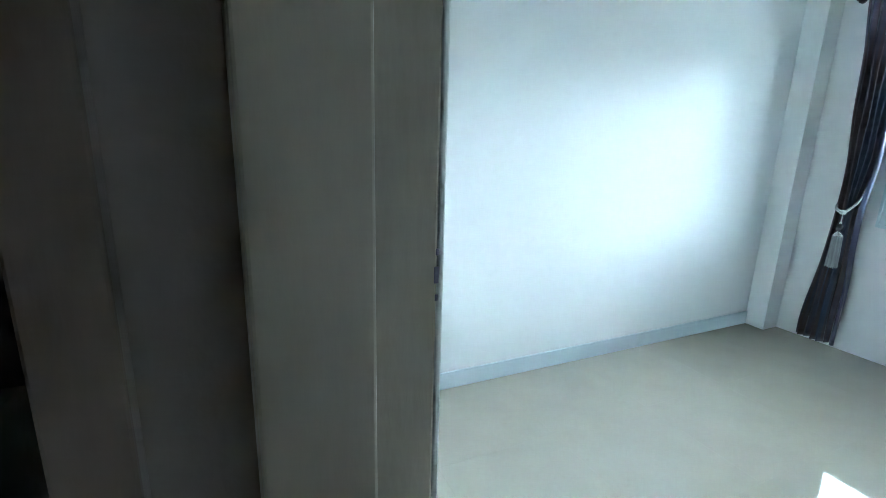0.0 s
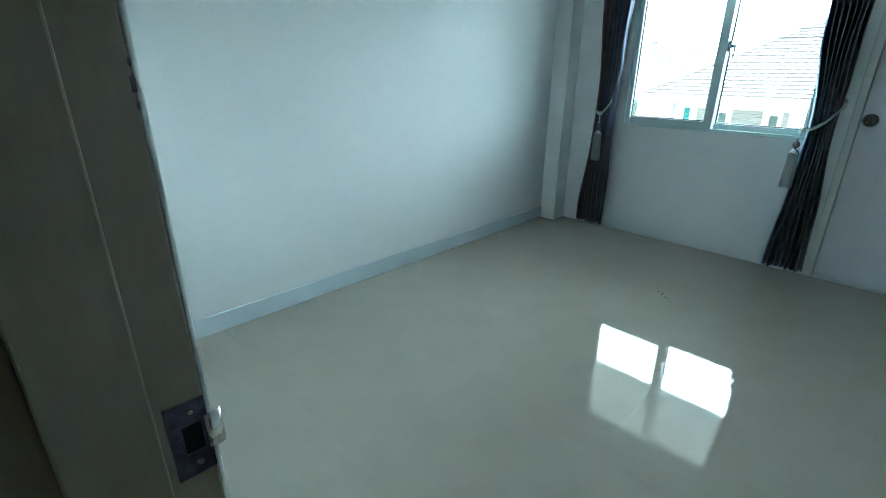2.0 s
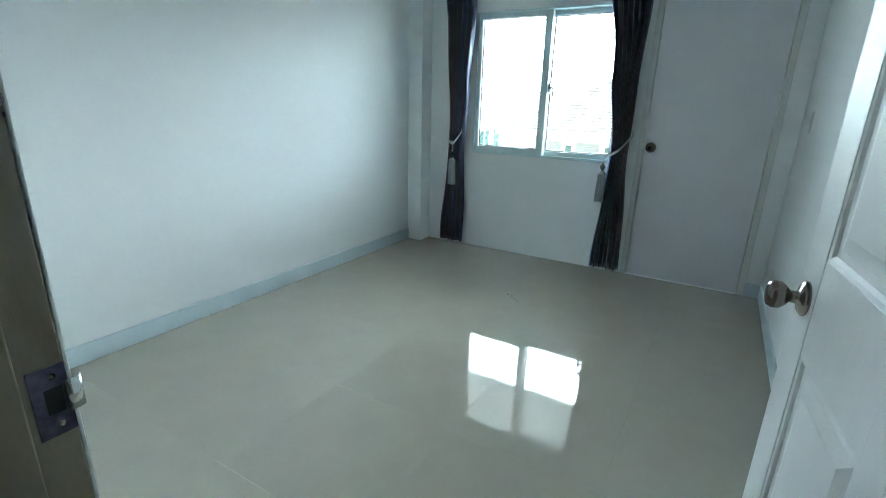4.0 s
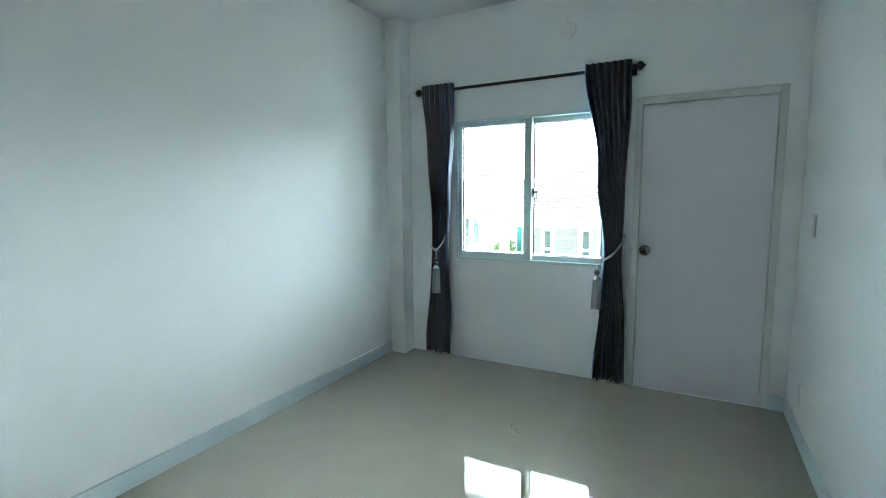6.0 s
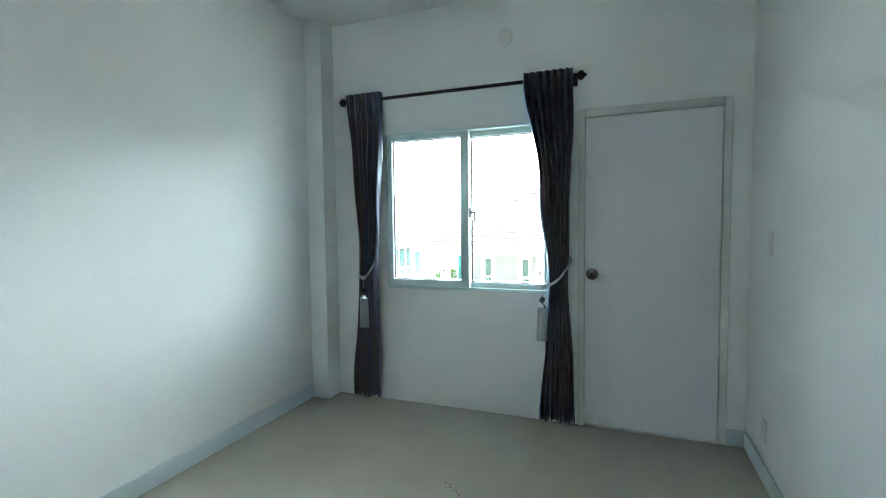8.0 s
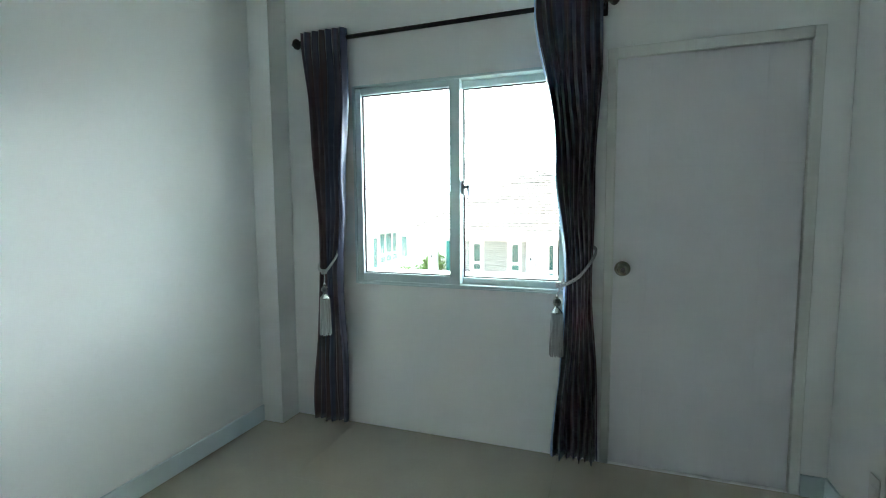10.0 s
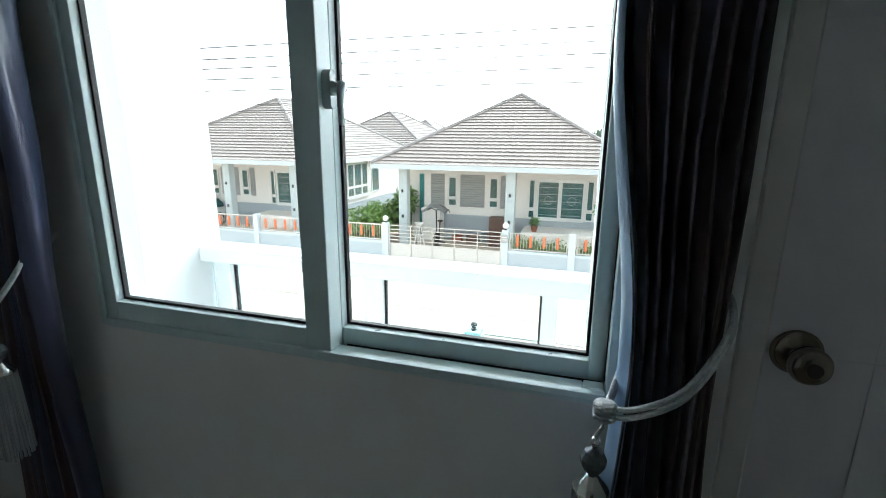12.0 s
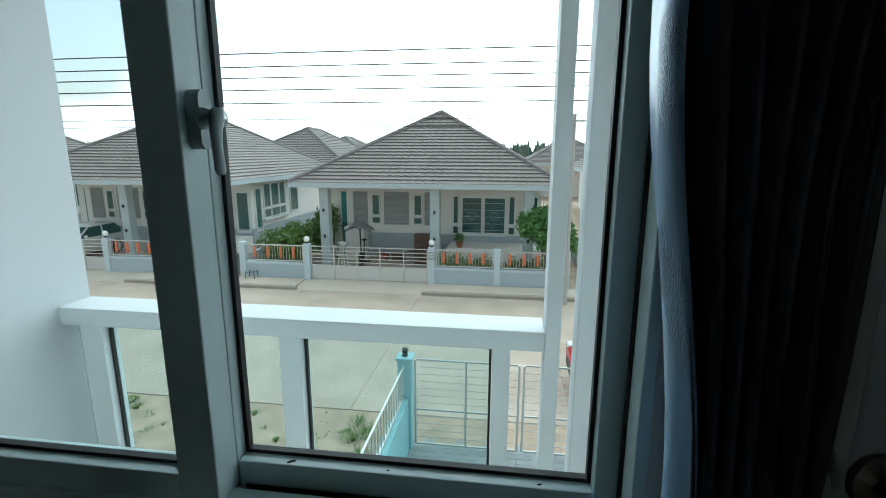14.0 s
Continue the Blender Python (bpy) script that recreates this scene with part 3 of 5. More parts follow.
curtain("dark navy satin curtain with pleats, tied back beside door", [(2.285, 0.262), (1.08, 0.290), (0.045, 0.246)], [(2.285, 0.558), (1.5, 0.452), (0.94, 0.402), (0.045, 0.455)], 7, 8,
        [(2.285, 0.013), (1.9, 0.032), (1.5, 0.036), (1.0, 0.028), (0.045, 0.029)])


def curtain_rod():
    r = thing("curtain_rod", (-0.09, 1.07, 2.24), "dark bronze curtain rod with knobbed ends above window", "curtain rod")
    part("pole", rod((-0.09, 0.26, 2.24), (-0.09, 1.88, 2.24), 0.0115, 16), M_BRONZE, r, smooth=True)
    prof = [(0.0115, 0), (0.017, 0.004), (0.017, 0.010), (0.011, 0.014), (0.013, 0.022), (0.026, 0.034), (0.030, 0.044), (0.024, 0.058), (0.012, 0.066), (0.008, 0.074), (0.002, 0.080)]
    part("finial", lathe(prof, Matrix.Translation((-0.09, 1.88, 2.24)) @ pose(0, 0, 0, -90, 0, 0), 18), M_BRONZE, r, smooth=True)
    part("finial", lathe(prof, Matrix.Translation((-0.09, 0.26, 2.24)) @ pose(0, 0, 0, 90, 0, 0), 18), M_BRONZE, r, smooth=True)
    for y in (1.875, 0.262):
        b = part("bracket", rod((0.0, y, 2.235), (-0.09, y, 2.228), 0.006, 10), M_BRONZE, r, smooth=True)
        part("bracket_plate", box(-0.006, 0.0, y - 0.018, y + 0.018, 2.20, 2.27, 0.002), M_BRONZE, b)


curtain_rod()


def rounded(points, n=5):
    """Points along a smooth curve through the given ones."""
    v = [Vector(p) for p in points]
    v = [2 * v[0] - v[1]] + v + [2 * v[-1] - v[-2]]
    out = []
    for a, b, c, d in zip(v, v[1:], v[2:], v[3:]):
        for i in range(n):
            f = i / n
            out.append(0.5 * (2 * b + (c - a) * f + (2 * a - 5 * b + 4 * c - d) * f * f + (3 * b - a - 3 * c + d) * f ** 3))
    return [tuple(p) for p in out] + [tuple(v[-2])]


def tieback(label, loop, knot, tassel_top):
    loop = rounded(loop)
    t = thing("curtain_tieback", knot, label, "curtain tieback", "curtain tiebacks")
    for off in (-0.005, 0.005):
        part("rope", tube([(x + off * 0.4, y, z + off) for x, y, z in loop], 0.0048, 8), M_ROPE, t, smooth=True)
    kx, ky, kz = knot
    for i in range(3):
        a = pose(kx, ky, kz + 0.010 - i * 0.009)
        part("knot_turn", lathe([(0.013, -0.004), (0.017, -0.002), (0.017, 0.003), (0.013, 0.005)], a, 16), M_ROPE, t, smooth=True)
    x, y, z = tassel_top
    part("cord", tube([(kx, ky, kz - 0.01), (kx + 0.006, ky, kz - 0.03), (x, y, z)], 0.0035, 8), M_ROPE, t, smooth=True)
    m = pose(x, y, z)
    part("ring", lathe([(0.004, 0), (0.007, -0.006), (0.007, -0.012), (0.004, -0.018)], m, 14), M_SILVER, t, smooth=True)
    part("bead", lathe([(0.004, -0.018), (0.014, -0.024), (0.020, -0.036), (0.020, -0.044), (0.014, -0.056), (0.006, -0.062)], m, 12), M_BEAD, t, "faceted smoked glass bead")
    part("tassel_cap", lathe([(0.006, -0.062), (0.010, -0.066), (0.020, -0.078), (0.027, -0.088), (0.028, -0.094)], m, 20), M_SILVER, t, "polished silver cap", True)
    bm = bmesh.new()
    rnd = random.Random(int(y * 100))
    for i in range(46):
        a = 2 * math.pi * i / 46
        r0, r1 = 0.026, 0.030 + rnd.uniform(-0.002, 0.004)
        p = (x + r0 * math.cos(a), y + r0 * math.sin(a), z - 0.092)
        q = (x + r1 * math.cos(a + rnd.uniform(-.08, .08)), y + r1 * math.sin(a), z - 0.30 + rnd.uniform(-0.006, 0.006))
        rod(p, q, 0.0024, 5, bm)
    rod((x, y, z - 0.094), (x, y, z - 0.285), 0.024, 16, bm)
    part("fringe", bm, M_FRINGE, t, "silver-grey thread fringe")


tieback("silver rope tieback with hanging tassel on window curtain",
        [(-0.03, 1.735, 1.125), (-0.075, 1.690, 1.105), (-0.13, 1.678, 1.03), (-0.165, 1.725, 0.948), (-0.165, 1.745, 0.945), (-0.145, 1.785, 0.962), (-0.09, 1.812, 0.985), (-0.03, 1.79, 1.03), (-0.004, 1.73, 1.08)],
        (-0.17, 1.735, 0.945), (-0.172, 1.732, 0.885))
tieback("silver rope tieback with hanging tassel beside balcony door",
        [(-0.004, 0.30, 1.11), (-0.06, 0.272, 1.095), (-0.12, 0.284, 1.06), (-0.155, 0.335, 0.985), (-0.15, 0.395, 0.94), (-0.135, 0.43, 0.93), (-0.10, 0.424, 0.938), (-0.05, 0.40, 0.99), (-0.004, 0.34, 1.10)],
        (-0.142, 0.436, 0.93), (-0.142, 0.445, 0.885))


# ---- doorway from the hall ----
def doorway():
    f = thing("door_frame", (-3.67, -0.09, 0), "olive-grey wooden door frame with white casing at bedroom doorway", "door frame", kind="structure")
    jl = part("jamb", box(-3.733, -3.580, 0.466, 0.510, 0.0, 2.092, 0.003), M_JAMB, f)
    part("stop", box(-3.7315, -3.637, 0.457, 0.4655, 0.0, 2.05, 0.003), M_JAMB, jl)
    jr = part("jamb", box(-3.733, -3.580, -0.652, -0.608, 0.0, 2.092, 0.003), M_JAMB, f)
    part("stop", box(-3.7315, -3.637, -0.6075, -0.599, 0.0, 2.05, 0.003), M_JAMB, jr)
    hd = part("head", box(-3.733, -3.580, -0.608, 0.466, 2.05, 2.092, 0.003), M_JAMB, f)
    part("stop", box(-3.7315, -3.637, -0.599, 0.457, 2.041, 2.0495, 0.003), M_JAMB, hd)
    for q in ((0.467, 0.5095, 0.0, 2.0915), (-0.6515, -0.609, 0.0, 2.0915), (-0.609, 0.467, 2.051, 2.0915)):
        part("casing", box(-3.5797, -3.5735, *q, 0.002), M_FRAME, f, "white painted casing on the room side")
    # strike plate with its latch hole and lip, and a small keep above
    s = part("strike_plate", pierced("y", 0.4637, 0.4657, (-3.627, -3.581), (0.774, 0.886), [(-3.612, -3.589, 0.810, 0.852)]), M_BLUED, jl, "dark bent steel strike plate")
    # Black slab in the opening stands for the hole's unlit depth.
    part("latch_hole", box(-3.612, -3.589, 0.4650, 0.4659, 0.810, 0.852), M_RUBBER, s)
    bm = bmesh.new()
    bend = [(-3.585, 0.4636), (-3.578, 0.4622), (-3.571, 0.4624), (-3.566, 0.4650), (-3.564, 0.4690)]
    ra, rb = [[bm.verts.new((x, y, z)) for x, y in bend] for z in (0.806, 0.858)]
    for k in range(4):
        bm.faces.new((ra[k], ra[k + 1], rb[k + 1], rb[k]))
    lip = part("lip", bm, M_SILVER, s, "bright bent lip", smooth=True)
    lip.modifiers.new("sheet", "SOLIDIFY").thickness = 0.0015
    for z in (0.791, 0.870):
        part("screw", lathe([(0.0045, 0), (0.0035, 0.0012)], Matrix.Translation((-3.599, 0.4637, z)) @ pose(0, 0, 0, 90, 0, 0), 12), M_STEEL, s)
    keep = part("bolt_keep", box(-3.5835, -3.5792, 0.4648, 0.4665, 1.247, 1.262, 0.0006), M_BLUED, jl, "small dark bolt keep")
    part("screw", box(-3.5825, -3.5795, 0.4648, 0.4662, 1.272, 1.278, 0.0006), M_BLUED, keep)
    part("screw", box(-3.5825, -3.5795, 0.4648, 0.4662, 1.231, 1.237, 0.0006), M_BLUED, keep)


doorway()


def panel_door():
    """A raised-panel leaf, drawn from its hinge along x with its face towards +y."""
    d = thing("door_2", (0, 0, 0), "open white six-panel wooden door with steel knob", "door", kind="structure")
    W, T, H = 0.96, 0.036, 2.035
    us, zs = (0.0, 0.115, 0.4425, 0.5175, 0.845, W), (0.008, 0.22, 0.80, 1.00, 1.50, 1.58, 1.92, H)
    for k in (0, 2, 4):
        part("stile", box(us[k], us[k + 1], -T, 0, zs[0], H, 0.002), M_PANELDOOR, d)
    for a in (1, 3):
        for j in (0, 2, 4, 6):
            part("rail", box(us[a], us[a + 1], -T + 0.001, -0.001, zs[j], zs[j + 1], 0.0015), M_PANELDOOR, d)
        for j in (1, 3, 5):
            u0, u1, z0, z1 = us[a], us[a + 1], zs[j], zs[j + 1]
            p = part("panel", box(u0, u1, -T + 0.010, -0.010, z0, z1), M_PANELDOOR, d)
            # moulding round the panel and its raised field
            bm = bmesh.new()
            prof = [(0.0, -0.002), (0.008, -0.004), (0.014, -0.0095), (0.020, -0.0098), (0.028, -0.0105), (0.060, -0.003), (0.064, -0.003)]
            loops = []
            for off, dep in prof:
                loops.append([bm.verts.new(c) for c in ((u0 + off, dep, z0 + off), (u1 - off, dep, z0 + off), (u1 - off, dep, z1 - off), (u0 + off, dep, z1 - off))])
            for la, lb in zip(loops, loops[1:]):
                for i in range(4):
                    bm.faces.new((la[i], la[(i + 1) % 4], lb[(i + 1) % 4], lb[i]))
            bm.faces.new(loops[-1])
            part("raised_field", bm, M_PANELDOOR, p)
    knob(d, pose(0.897, 0.0, 0.903, -90, 0, 0), False)
    knob(d, pose(0.897, -T, 0.903, 90, 0, 0), True)
    for z in (0.25, 1.05, 1.8):
        part("hinge", rod((-0.004, 0.004, z - 0.045), (-0.004, 0.004, z + 0.045), 0.006, 10), M_STEEL, d, smooth=True)
    d.matrix_basis = pose(-3.576, -0.610, 0, 0, 0, 6.2)


panel_door()


# ---- plates on the walls ----
def plate(name, label, category, x0, x1, y0, y1, z0, z1, extra):
    t = thing(name, ((x0 + x1) / 2, (y0 + y1) / 2, z0), label, category)
    part("cover", box(x0, x1, y0, y1, z0, z1, 0.004), M_PLASTIC, t)
    for e in extra:
        part("insert", box(*e[:6], 0.0015), e[6], t)


plate("light_switch", "white plastic light switch beside the doorway", "switch", X_ENTRY, X_ENTRY + 0.018, 1.0, 1.07, 1.12, 1.262,
      [(X_ENTRY + 0.017, X_ENTRY + 0.021, 1.02, 1.05, 1.15, 1.18, M_PLASTIC), (X_ENTRY + 0.017, X_ENTRY + 0.021, 1.02, 1.05, 1.20, 1.23, M_PLASTIC)])
plate("light_switch", "white plastic switch plate on the side wall", "switch", -0.43, -0.36, Y_RIGHT, Y_RIGHT + 0.006, 1.16, 1.28,
      [(-0.41, -0.38, Y_RIGHT + 0.005, Y_RIGHT + 0.008, 1.20, 1.24, M_PLASTIC)])
plate("wall_socket", "white plastic wall socket above skirting board", "socket", -0.41, -0.34, Y_RIGHT, Y_RIGHT + 0.006, 0.20, 0.32,
      [(-0.39, -0.36, Y_RIGHT + 0.005, Y_RIGHT + 0.008, 0.24, 0.28, M_PLASTIC)])
t = thing("blank_plate", (-0.004, 0.715, 2.57), "white round cover plate high on the window wall", "cover plate")
part("cover", lathe([(0.055, 0), (0.055, 0.006), (0.050, 0.009), (0.01, 0.010)], pose(-0.0005, 0.715, 2.57, 0, -90, 0), 28), M_PLASTIC, t)

bm = bmesh.new()
rnd = random.Random(5)
for dx, dy in ((-0.03, -0.05), (-0.01, -0.03), (0.0, -0.01), (0.02, 0.015), (0.045, 0.02), (0.05, 0.05)):
    bmesh.ops.create_icosphere(bm, subdivisions=1, radius=rnd.uniform(0.003, 0.006), matrix=Matrix.Translation((-1.0 + dx, 0.76 + dy, 0.001)) @ Matrix.Diagonal((1, 1, 0.35, 1)))
single("dirt_insect_specks", bm, M_SPECK, "dark dirt specks on the polished tile floor", "dirt", kind="stuff")
# Dead insects lying on the sash's bottom rail.
bm = bmesh.new()
for y, s in ((0.90, 0.010), (0.75, 0.007), (0.53, 0.008), (0.60, 0.004)):
    bmesh.ops.create_icosphere(bm, subdivisions=1, radius=s, matrix=Matrix.Translation((0.065, y, 0.911)) @ pose(0, 0, 0, 0, 0, 40 * y) @ Matrix.Diagonal((0.5, 1, 0.4, 1)))
single("dirt_insect_specks", bm, M_SPECK, "dark dead insects on the window sash", "dirt", kind="stuff")

# ---- balcony ----
structure("balcony_floor", box(0.12, 1.07, -2.2, 2.35, -0.25, -0.04), M_PAVE, "pale concrete balcony slab outside the window", "floor")
structure("party_wall", box(0.12, 1.075, 2.235, 2.40, -0.25, 2.5, 0.003), M_EXTWHITE, "white rendered side wall of the balcony", "wall")
structure("soffit", box(0.12, 1.50, -2.4, 3.6, 2.50, 2.62), M_EXTWHITE, "white soffit over the balcony", "ceiling")
structure("trim", box(1.50, 1.535, -2.4, 3.6, 2.375, 2.64, 0.003), M_FIN, "pale grey fascia board at the eave", "fascia")


def railing():
    r = thing("balcony_railing", (1.0, 1.3, -0.04), "pale grey balcony railing with green-tinted glass panels", "railing")
    part("cap", box(0.93, 1.075, 0.450, 2.234, 0.735, 0.803, 0.003), M_FIN, r, "broad painted handrail cap")
    part("bottom_beam", box(0.96, 1.05, 0.450, 2.234, -0.04, 0.10, 0.003), M_FIN, r)
    for y0, y1 in ((2.098, 2.190), (1.304, 1.387), (0.558, 0.620)):
        part("post", box(0.965, 1.04, y0, y1, 0.10, 0.735, 0.003), M_FIN, r)
    for y0, y1 in ((2.191, 2.233), (1.388, 2.097), (0.621, 1.303)):
        g = part("glass_panel", box(0.998, 1.006, y0 + 0.004, y1 - 0.004, 0.102, 0.733), M_GREENGLASS, r, "green-tinted clear glass")
        g.visible_shadow = False
    for y in (2.092, 1.298, 0.626):
        part("seal", box(0.994, 1.010, y - 0.004, y + 0.004, 0.10, 0.735), M_RUBBER, r)


railing()
# Last five fins are unseen, added to cut daylight on the left wall.
for y0, y1 in ((0.400, 0.4495), (0.268, 0.348), (0.14, 0.215), (-0.02, 0.06), (-0.18, -0.10), (-0.34, -0.26), (-0.50, -0.42), (-0.66, -0.58), (-0.82, -0.74), (-0.98, -0.90)):
    tagged(single("screen_fin", box(0.93, 1.03, y0, y1, -0.04, 2.5, 0.003), M_FIN, "pale grey upright balcony screen fin, row partly added unseen", "fin"), group="balcony screen fins")

# ---- ground and street ----
bm = bmesh.new()
bmesh.ops.create_grid(bm, x_segments=8, y_segments=8, size=900, matrix=Matrix.Translation((0, 0, GROUND - 0.02)))
tagged(new("ground", mesh_of("ground", bm, M_SAND)), "bare sandy ground reaching to the horizon", "ground", kind="structure")
road = thing("road", (11.2, 5.0, GROUND), "pale worn concrete road between house rows", "road", kind="structure")
for i in range(-9, 14):
    y0 = 3.45 + i * 4.2
    part("slab", box(7.42, 11.18, y0, y0 + 4.185, GROUND - 0.05, GROUND), M_ROAD, road)
    part("slab", box(11.2, 14.9, y0, y0 + 4.185, GROUND - 0.05, GROUND), M_ROAD, road)
pave = thing("pavement", (15.5, 5.0, GROUND), "pale concrete strip between road and fences", "pavement", kind="structure")
for y0, y1, h in ((8.1, 14.8, 0.13), (-1.9, 3.3, 0.13), (21.4, 30.0, 0.13), (-16.0, -3.4, 0.13)):
    k = part("raised_strip", box(15.05, 16.0, y0, y1, GROUND - 0.05, GROUND + h, 0.02), M_PAVE, pave)
    part("kerb", box(14.91, 15.045, y0 - 0.1, y1 + 0.1, GROUND - 0.05, GROUND + h - 0.015, 0.03), M_KERB, k)
for y0, y1 in ((3.3, 8.1), (14.8, 21.4), (-3.4, -1.9)):
    bm = bmesh.new()
    v = [bm.verts.new(c) for c in ((14.91, y0, GROUND + 0.002), (14.91, y1, GROUND + 0.002), (16.1, y1, GROUND + 0.10), (16.1, y0, GROUND + 0.10), (14.91, y0, GROUND - 0.05), (14.91, y1, GROUND - 0.05), (16.1, y1, GROUND - 0.05), (16.1, y0, GROUND - 0.05))]
    for f in ((0, 1, 2, 3), (4, 5, 6, 7), (0, 1, 5, 4), (1, 2, 6, 5), (2, 3, 7, 6), (3, 0, 4, 7)):
        bm.faces.new([v[i] for i in f])
    part("ramp", bm, M_PAVE, pave)


# ---- own front yard ----
def leaf_clump(bm, centre, size, count, leaf, rnd, up=0.3):
    """Many small pointed leaves scattered through an uneven ellipsoid."""
    c = Vector(centre)
    for _ in range(count):
        d = Vector((rnd.gauss(0, 1), rnd.gauss(0, 1), rnd.gauss(0, 1))).normalized()
        f = rnd.uniform(0.45, 1.0) * (1 + 0.25 * noise.noise(d * 2.3 + c))
        p = c + Vector((d.x * size[0], d.y * size[1], d.z * size[2])) * f
        a = Vector((rnd.gauss(0, 1), rnd.gauss(0, 1), rnd.gauss(0, 1) + up)).normalized()
        b = a.cross(Vector((rnd.gauss(0, 1), rnd.gauss(0, 1), rnd.gauss(0, 1)))).normalized()
        l = leaf * rnd.uniform(0.6, 1.3)
        bm.faces.new([bm.verts.new(q) for q in (p - a * l, p + b * l * 0.38, p + a * l, p - b * l * 0.38)])


def grass_tuft(x, y, z, h, n, seed):
    rnd = random.Random(seed)
    bm = bmesh.new()
    for _ in range(n):
        a, r = rnd.uniform(0, 6.28), rnd.uniform(0, h * 1.1)
        p = Vector((x + r * math.cos(a), y + r * math.sin(a), z))
        tip = p + Vector((math.cos(a) * h * 0.6, math.sin(a) * h * 0.6, h * rnd.uniform(0.5, 1)))
        w = Vector((-math.sin(a), math.cos(a), 0)) * 0.008
        bm.faces.new([bm.verts.new(q) for q in (p - w, p + w, tip)])
    return single("grass_tuft", bm, M_LEAF2, "green weeds growing in the sandy verge", "grass", kind="stuff")


for i, (x, y, h) in enumerate(((7.2, 5.55, 0.16), (7.05, 5.2, 0.12), (7.15, 7.85, 0.2), (6.95, 7.6, 0.16), (6.7, 2.95, 0.26), (6.95, 3.15, 0.28), (6.5, 3.1, 0.22), (6.1, 2.85, 0.24), (5.3, 3.2, 0.2), (5.7, 3.9, 0.18), (6.2, 7.6, 0.16), (5.6, 4.8, 0.17), (5.35, 4.6, 0.2), (5.2, 4.9, 0.15), (4.9, 6.2, 0.2), (5.3, 6.9, 0.18), (5.6, 7.3, 0.16), (6.3, 4.4, 0.1))):
    grass_tuft(x, y, GROUND - 0.02, h * 0.55, 70, i)
bm = bmesh.new()
rnd = random.Random(17)
for _ in range(60):
    cx, cy, h = rnd.uniform(4.6, 7.35), rnd.uniform(2.5, 9.5), rnd.uniform(0.03, 0.09)
    for _ in range(22):
        a, q = rnd.uniform(0, 6.28), rnd.uniform(0, h * 2.2)
        p = Vector((cx + q * math.cos(a), cy + q * math.sin(a), GROUND - 0.02))
        tip = p + Vector((math.cos(a) * h * 0.8, math.sin(a) * h * 0.8, h * rnd.uniform(0.5, 1)))
        e = Vector((-math.sin(a), math.cos(a), 0)) * 0.010
        bm.faces.new([bm.verts.new(v) for v in (p - e, p + e, tip)])
single("low_weeds", bm, M_LEAF2, "low green weeds scattered over the sand", "weeds", kind="stuff")
bm = bmesh.new()
rnd = random.Random(2)
for _ in range(160):
    x, y, s = rnd.uniform(3.5, 7.3), rnd.uniform(2.9, 10.5), rnd.uniform(0.01, 0.045)
    bmesh.ops.create_icosphere(bm, subdivisions=1, radius=s, matrix=Matrix.Translation((x, y, GROUND - 0.015)) @ pose(0, 0, 0, rnd.uniform(0, 90), 20, rnd.uniform(0, 90)) @ Matrix.Diagonal((1, 0.7, 0.5, 1)))
single("gravel", bm, M_PAVE, "scattered stones and rubble on the sand", "gravel", kind="stuff")


def bar_panel(parent, x, y0, y1, z0, z1, n, r=0.012, name="bar"):
    """An upright framed panel of vertical bars."""
    f = part("rail_frame", box(x - 0.02, x + 0.02, y0, y1, z1 - 0.04, z1, 0.004), M_RAIL, parent)
    part("rail_frame", box(x - 0.02, x + 0.02, y0, y1, z0, z0 + 0.04, 0.004), M_RAIL, parent)
    part("rail_frame", box(x - 0.02, x + 0.02, y0, y0 + 0.035, z0 + 0.04, z1 - 0.04), M_RAIL, parent)
    part("rail_frame", box(x - 0.02, x + 0.02, y1 - 0.035, y1, z0 + 0.04, z1 - 0.04), M_RAIL, parent)
    for i in range(1, n):
        y = y0 + (y1 - y0) * i / n
        part(name, rod((x, y, z0 + 0.03), (x, y, z1 - 0.03), r, 6), M_RAIL, f)


GX = 6.45


def side_fence():
    f = thing("garden_fence", (4.0, 2.135, GROUND), "low pale teal side wall with steel rail above", "fence")
    part("wall", box(1.2, GX - 0.1, 2.065, 2.215, GROUND - 0.1, -2.58, 0.01), M_TEALPAINT, f)
    part("post", box(GX - 0.1, GX + 0.12, 2.025, 2.245, GROUND - 0.1, -1.92, 0.01), M_TEALPAINT, f, "square pale teal gate post")
    part("post_cap", box(GX - 0.125, GX + 0.145, 2.0, 2.27, -1.92, -1.87, 0.008), M_TEALPAINT, f)
    part("post_lamp", lathe([(0.05, 0), (0.05, 0.03), (0.03, 0.04), (0.055, 0.09), (0.06, 0.11), (0.02, 0.14)], pose(GX + 0.01, 2.135, -1.87), 14), M_BLACK, f, "small black lamp")
    part("top_rail", box(1.3, GX - 0.1, 2.125, 2.155, -2.03, -2.0, 0.006), M_RAIL, f)
    part("low_rail", box(1.3, GX - 0.1, 2.12, 2.16, -2.53, -2.49, 0.006), M_RAIL, f)
    for i in range(34):
        x = 1.4 + i * 0.147
        part("bar", box(x, x + 0.02, 2.13, 2.15, -2.49, -2.03), M_RAIL, f)


